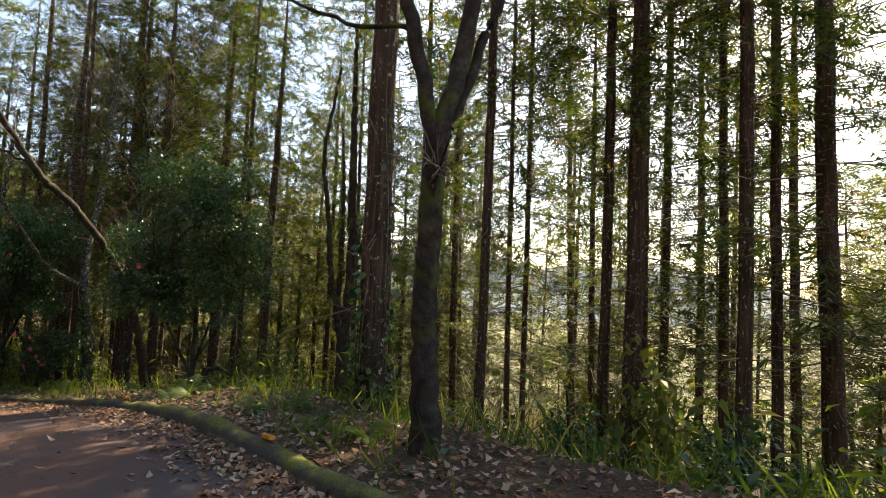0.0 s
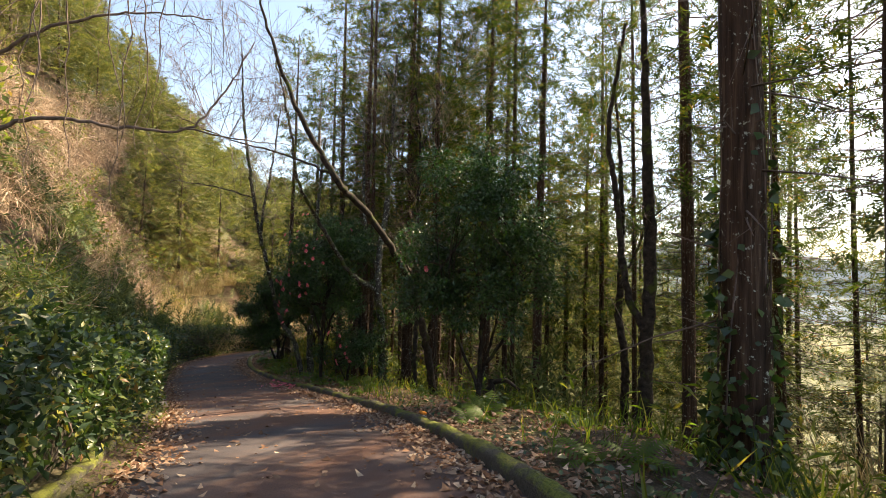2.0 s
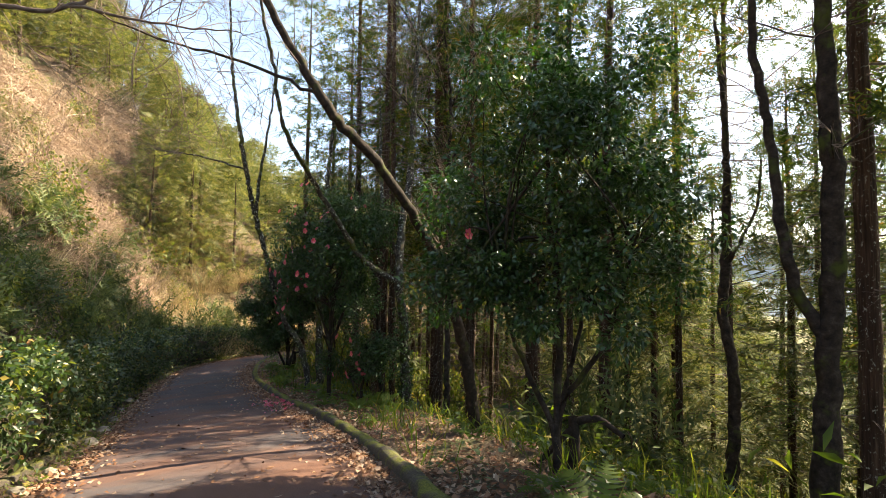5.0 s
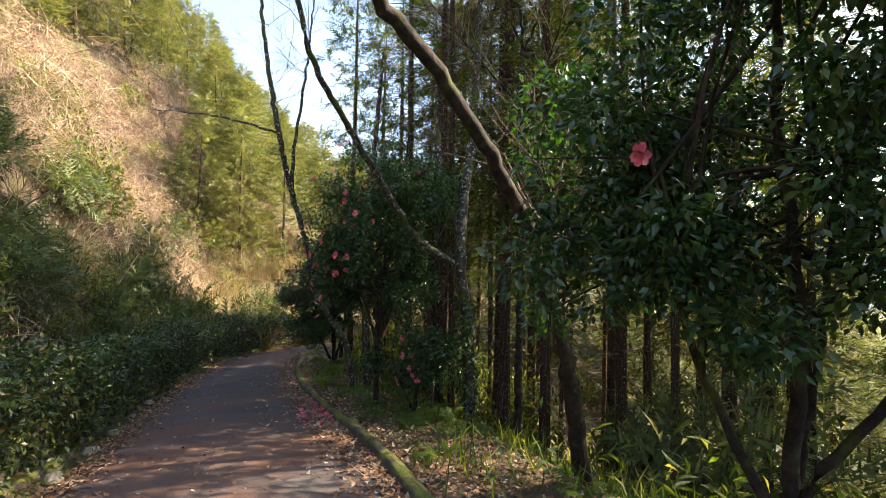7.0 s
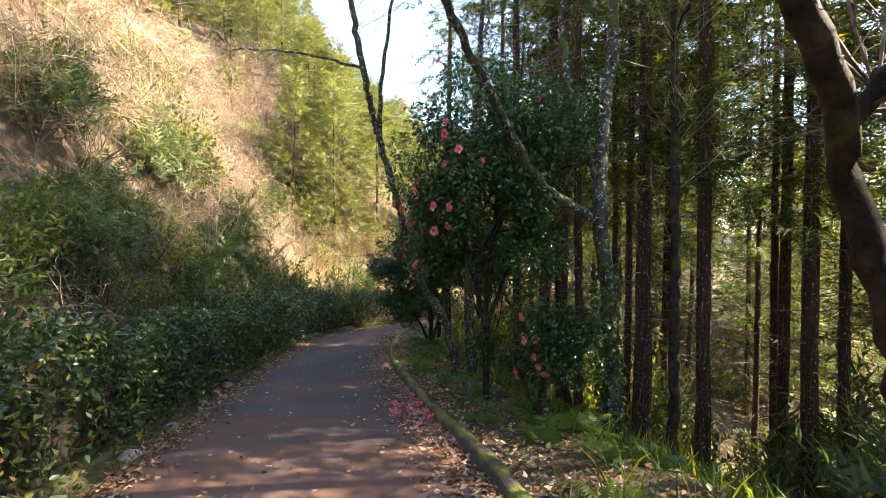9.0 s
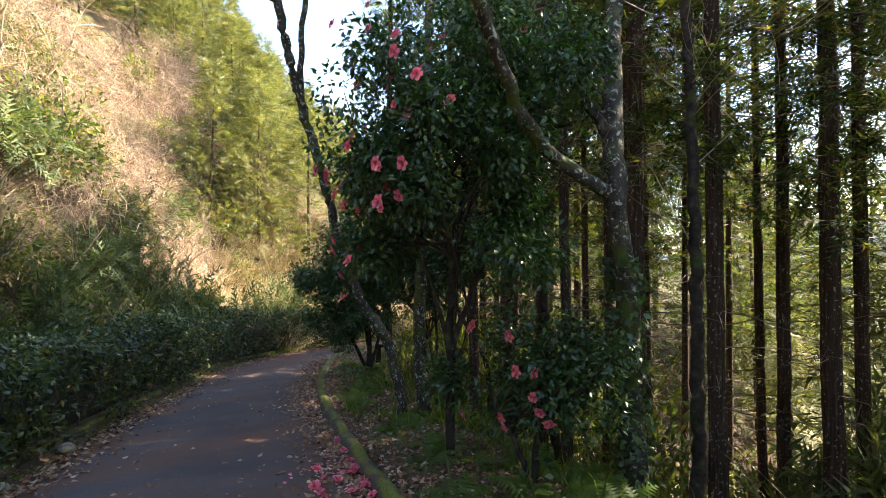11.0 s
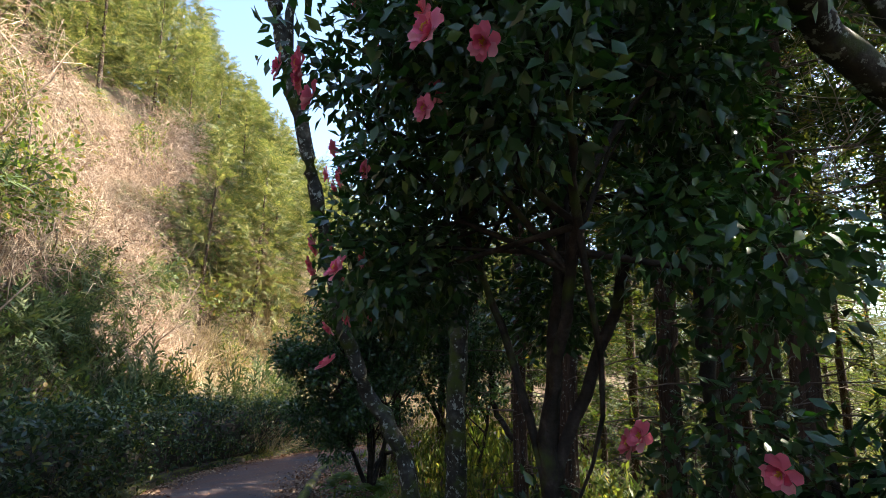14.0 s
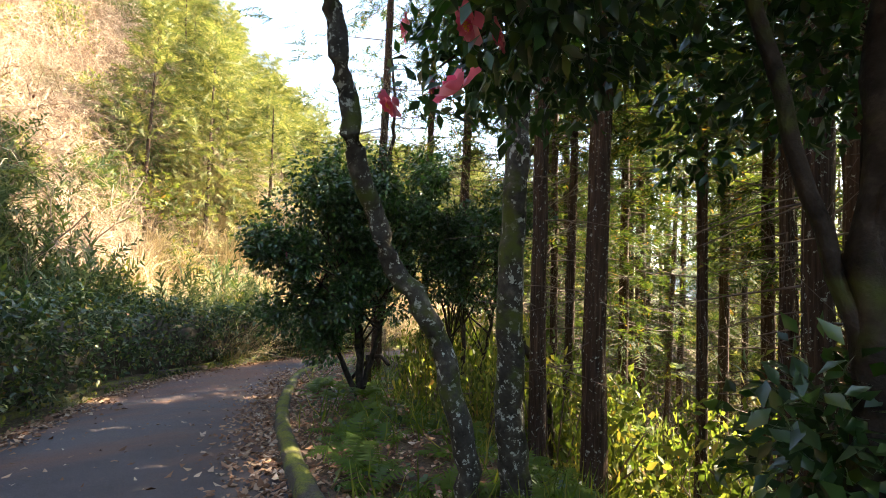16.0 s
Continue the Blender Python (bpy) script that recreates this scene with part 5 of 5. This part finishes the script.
def verge():
    rng = np.random.default_rng(23)
    fronds = [frond_mesh(700 + i) for i in range(3)]
    spots = [(u, rng.uniform(.5, 2.6)) for u in np.concatenate([rng.uniform(3, 16, 16), rng.uniform(15, 27, 110)])]
    for u, d in spots:
        x, y = XY(u, float(right_edge(u)) + d)
        root = empty("fern", "green fern growing on the verge", "fern", Matrix.Translation(on_ground(x, y, -.02)) @ pose(0, 0, 0, rng.normal(0, 6), rng.normal(0, 6), rng.uniform(0, 360)), "ferns on the verge")
        for k in range(8):
            part("frond", fronds[k % 3], root, m=pose(0, 0, 0, 0, rng.normal(0, 12), k * 45 + rng.normal(0, 10)) @ Matrix.Scale(rng.uniform(.28, .5), 4))
    # grass on the verge and the upper slope
    n = 15000
    u = rng.uniform(-4, 34, n)
    d = 0.25 + 5.5 * rng.uniform(0, 1, n)
    keep = (np.sin(u * 1.9 + d) + np.sin(u * .7 - d * 1.8) + rng.normal(0, .8, n) > .9) | (d > 1.5)
    u, d = u[keep], d[keep]
    v = right_edge(u) + d
    x, y = XY(u, v)
    p = np.stack([x, y, ground_z(u, v) - .01], -1)
    way = np.array([0, 0, 1.0]) + rng.normal(0, .5, p.shape) * np.array([1, 1, .1])
    g = place(Soup(), BLADE_V * np.array([1, 1.0, 1]), BLADE_F3, p, frames_for(way, rng.normal(size=p.shape)), rng.uniform(.14, .5, len(p)))
    thing("verge_grass", g.mesh("verge_grass", M_GRASS), "sparse green grass on the verge and slope", "grass", "stuff")
    # dwarf bamboo on the slope
    n = 5200
    u = rng.uniform(-7, 14, n)
    d = 1.7 + 5.0 * rng.uniform(0, 1, n)
    keep = np.sin(u * 1.1 + 1) + np.sin(d * 1.7) + rng.normal(0, .6, n) > -.1
    u, d = u[keep], d[keep]
    v = right_edge(u) + d
    x, y = XY(u, v)
    p = np.stack([x, y, ground_z(u, v) + rng.uniform(.05, .75, len(u))], -1)
    way = np.array([0, 0, .15]) + rng.normal(0, .8, p.shape) * np.array([1, 1, .6])
    g = place(Soup(), LEAF_V * np.array([1, .42, 1.4]), LEAF_F, p, frames_for(way, np.array([0, 0, 1.0]) + rng.normal(0, .5, p.shape)), rng.uniform(.12, .26, len(p)))
    thing("dwarf_bamboo", g.mesh("dwarf_bamboo", M_GRASS), "dwarf bamboo leaves covering the slope", "bamboo", "stuff")
    # low leafy ground cover
    n = 11000
    u = rng.uniform(-4, 34, n)
    d = 0.3 + 4.2 * rng.uniform(0, 1, n)
    keep = np.sin(u * 1.3 + d * 2) + np.sin(u * 3.1 - d) + rng.normal(0, .6, n) > .1
    u, d = u[keep], d[keep]
    v = right_edge(u) + d
    x, y = XY(u, v)
    p = np.stack([x, y, ground_z(u, v) + rng.uniform(0, .22, len(u)) * np.clip(d, 0, 1)], -1)
    way = rng.normal(size=p.shape) * np.array([1, 1, .35])
    g = place(Soup(), LEAF_V * np.array([1, 1.3, 1]), LEAF_F, p, frames_for(way, np.array([0, 0, 1.0]) + rng.normal(0, .4, p.shape)), rng.uniform(.04, .11, len(p)))
    thing("ground_cover", g.mesh("ground_cover", M_IVY), "low leafy ground cover and ivy on the verge", "plants", "stuff")
    # weeds along the foot of the hedge
    n = 2600
    u = rng.uniform(4, 32, n)
    v = left_edge(u) - rng.uniform(.05, .4, n)
    x, y = XY(u, v)
    p = np.stack([x, y, road_z(u) + rng.uniform(0, .12, n)], -1)
    way = rng.normal(size=p.shape) * np.array([1, 1, .5]) + np.array([0, 0, .3])
    g = place(Soup(), LEAF_V, LEAF_F, p, frames_for(way, np.array([0, 0, 1.0]) + rng.normal(0, .4, p.shape)), rng.uniform(.03, .07, n))
    thing("edge_weeds", g.mesh("edge_weeds", M_SHRUB), "small weeds along the foot of the hedge", "plants", "stuff")


verge()


def litter():
    """Fallen leaves: drifts along both edges of the lane, thick on the verge, few in the middle."""
    rng = np.random.default_rng(29)
    n1, n2, n3, n4 = 9000, 5600, 11500, 1600
    u = np.concatenate([rng.uniform(-4, 34, n1), rng.uniform(3, 34, n2), rng.uniform(-4, 32, n3), rng.uniform(-4, 34, n4)])
    v = np.concatenate([right_edge(u[:n1]) - np.abs(rng.normal(0, .28, n1)) - .01, left_edge(u[n1:n1 + n2]) + np.abs(rng.normal(0, .20, n2)) - .15,
                        right_edge(u[n1 + n2:n1 + n2 + n3]) + .2 + 1.6 * rng.uniform(0, 1, n3) ** 1.3, left_edge(u[-n4:]) + rng.uniform(.2, 2.9, n4)])
    on_road = np.concatenate([np.ones(n1 + n2, bool), np.zeros(n3, bool), np.ones(n4, bool)])
    z = np.where(on_road, road_z(u) + .022, ground_z(u, v) + rng.uniform(.0, .04, len(u)))
    x, y = XY(u, v)
    p = np.stack([x, y, z + rng.uniform(0, .012, len(u))], -1)
    way = rng.normal(size=p.shape) * np.array([1, 1, .12])
    up = np.array([0, 0, 1.0]) + rng.normal(0, .28, p.shape)
    up *= np.where(rng.uniform(size=len(u)) < .5, 1, -1)[:, None]
    g = place(Soup(), LEAF_V * np.array([1, 1.35, 2.2]), LEAF_F, p, frames_for(way, up), rng.uniform(.035, .095, len(u)))
    thing("leaf_litter", g.mesh("leaf_litter", M_LITTER), "dry brown fallen leaves along the lane", "leaves", "stuff")


litter()


def fallen_flowers():
    rng = np.random.default_rng(31)
    spots = [(-11.29, 12.17)] + [(-12.1 + rng.normal(0, .45), 12.95 + rng.normal(0, .35)) for _ in range(16)] + [(-12.84, 13.68), (-12.6, 13.3), (-13.4, 13.9)]
    for x, y in spots:
        u, v = UV(x, y)
        v = min(v, float(right_edge(u)) - .05)
        x, y = XY(u, v)
        petals, stamens = FLOWERS[int(rng.integers(3))]
        f = thing("fallen_flower", petals, "pink camellia flower fallen on the asphalt", "flower", group="fallen flowers",
                  at=Matrix.Translation((x, y, float(road_z(u)) + .05)) @ pose(0, 0, 0, rng.normal(0, 25), rng.normal(0, 25), rng.uniform(0, 360)) @ Matrix.Scale(rng.uniform(.05, .07), 4))
        part("stamen_tuft", stamens, f, "yellow stamens")


    n = 130
    x = np.concatenate([rng.normal(-12.25, .55, 90), rng.normal(-11.4, .25, 40)])
    y = np.concatenate([rng.normal(13.0, .4, 90), rng.normal(12.3, .2, 40)])
    u, v = UV(x, y)
    v = np.minimum(v, right_edge(u) - rng.uniform(.02, .3, n))
    x, y = XY(u, v)
    p = np.stack([x, y, road_z(u) + .03], -1)
    g = place(Soup(), LEAF_V * np.array([1, 1.8, 1.2]), LEAF_F, p, frames_for(rng.normal(size=p.shape) * np.array([1, 1, .1]), np.array([0, 0, 1.0]) + rng.normal(0, .2, p.shape)), rng.uniform(.03, .055, n))
    thing("fallen_petals", g.mesh("fallen_petals", M_PETAL), "loose pink petals scattered on the asphalt", "petals", "stuff")


fallen_flowers()


def bevel_box(sx, sy, sz, b, material, name):
    bm = bmesh.new()
    bmesh.ops.create_cube(bm, size=1.0)
    bmesh.ops.scale(bm, vec=(sx, sy, sz), verts=bm.verts)
    bmesh.ops.bevel(bm, geom=bm.edges[:], offset=b, segments=2, affect='EDGES')
    me = bpy.data.meshes.new(name)
    bm.to_mesh(me)
    bm.free()
    me.materials.append(material)
    return me


def small_things():
    rng = np.random.default_rng(37)
    mark = bevel_box(.20, .06, .03, .008, M_ORANGE, "kerb_marker")
    for u, turn in ((8.53, 3), (4.1, -4)):
        u = float(u)
        x, y = XY(u, float(right_edge(u)) + .09)
        thing("kerb_marker", mark, "faded orange marker block on the mossy kerb", "marker", group="kerb markers",
              at=Matrix.Translation((x, y, float(road_z(u)) + .165)) @ pose(0, 0, 0, 4, 8, 132 + turn))
    # stones at the foot of the hedge
    bm = bmesh.new()
    bmesh.ops.create_icosphere(bm, subdivisions=2, radius=.5)
    for w in bm.verts:
        w.co *= 1 + .22 * noise.noise(w.co * 2.3)
        w.co.z *= .75
    stone = bpy.data.meshes.new("stone")
    bm.to_mesh(stone)
    bm.free()
    stone.materials.append(M_STONE)
    for k in range(7):
        u = 11.0 + k * 1.35 + rng.normal(0, .15)
        x, y = XY(u, float(left_edge(u)) - .18 - rng.uniform(0, .05))
        s = rng.uniform(.13, .24)
        thing("stone", stone, "weathered stone at the foot of the hedge", "stone", group="stones along the hedge",
              at=Matrix.Translation((x, y, float(road_z(u)) + s * .25)) @ pose(0, 0, 0, rng.normal(0, 8), rng.normal(0, 8), rng.uniform(0, 360)) @ Matrix.Diagonal((s, s * 1.2, s * .9, 1)))
    # evergreen bush on the slope near the start
    for x, y, s, n in ((2.5, 4.5, .48, 1900), (3.6, 5.2, .4, 1300), (1.3, 5.6, .35, 1000)):
        b = np.array(on_ground(x, y))
        root = empty("evergreen_bush", "small glossy evergreen bush on the slope", "bush", b, "bushes on the slope")
        c = shrub_clumps(rng, 26, s, s * 1.7, .08, .18)
        part("foliage", leafy(rng, c, n, (.05, .09), .25).mesh("foliage", M_CAMELLIA, True), root, kind="stuff")
        part("stem", tube(Soup(), spline([(0, 0, -.2), (.03, .02, .3), (.0, .05, .8)], .1), [.035, .012], 6, .1, rng).mesh("stem", M_DARK_BARK, True), root)
    # broken stump on the verge
    for k, (x, y) in enumerate([(-4.7, 10.3), (-18.8, 19.4)]):
        b = np.array(on_ground(x, y))
        root = empty("broken_stump", "broken mossy stump with leaning dead limbs", "stump", b, "broken stumps")
        part("trunk", tube(Soup(), spline([(0, 0, -.2), (.02, .03, .3), (.0, .05, .62)], .1), [.085, .07, .06], 8, .15, rng).mesh("trunk", M_DARK_BARK, True), root)
        part("limb", tube(Soup(), spline([(.0, .04, .55), (.25, .1, .62), (.55, .0, .5)], .1), [.05, .03], 7, .12, rng).mesh("limb", M_DARK_BARK, True), root)
        part("limb", tube(Soup(), spline([(.0, .0, .5), (-.25, -.1, .2), (-.5, -.15, -.15)], .1), [.04, .03], 7, .12, rng).mesh("limb", M_DARK_BARK, True), root)


small_things()
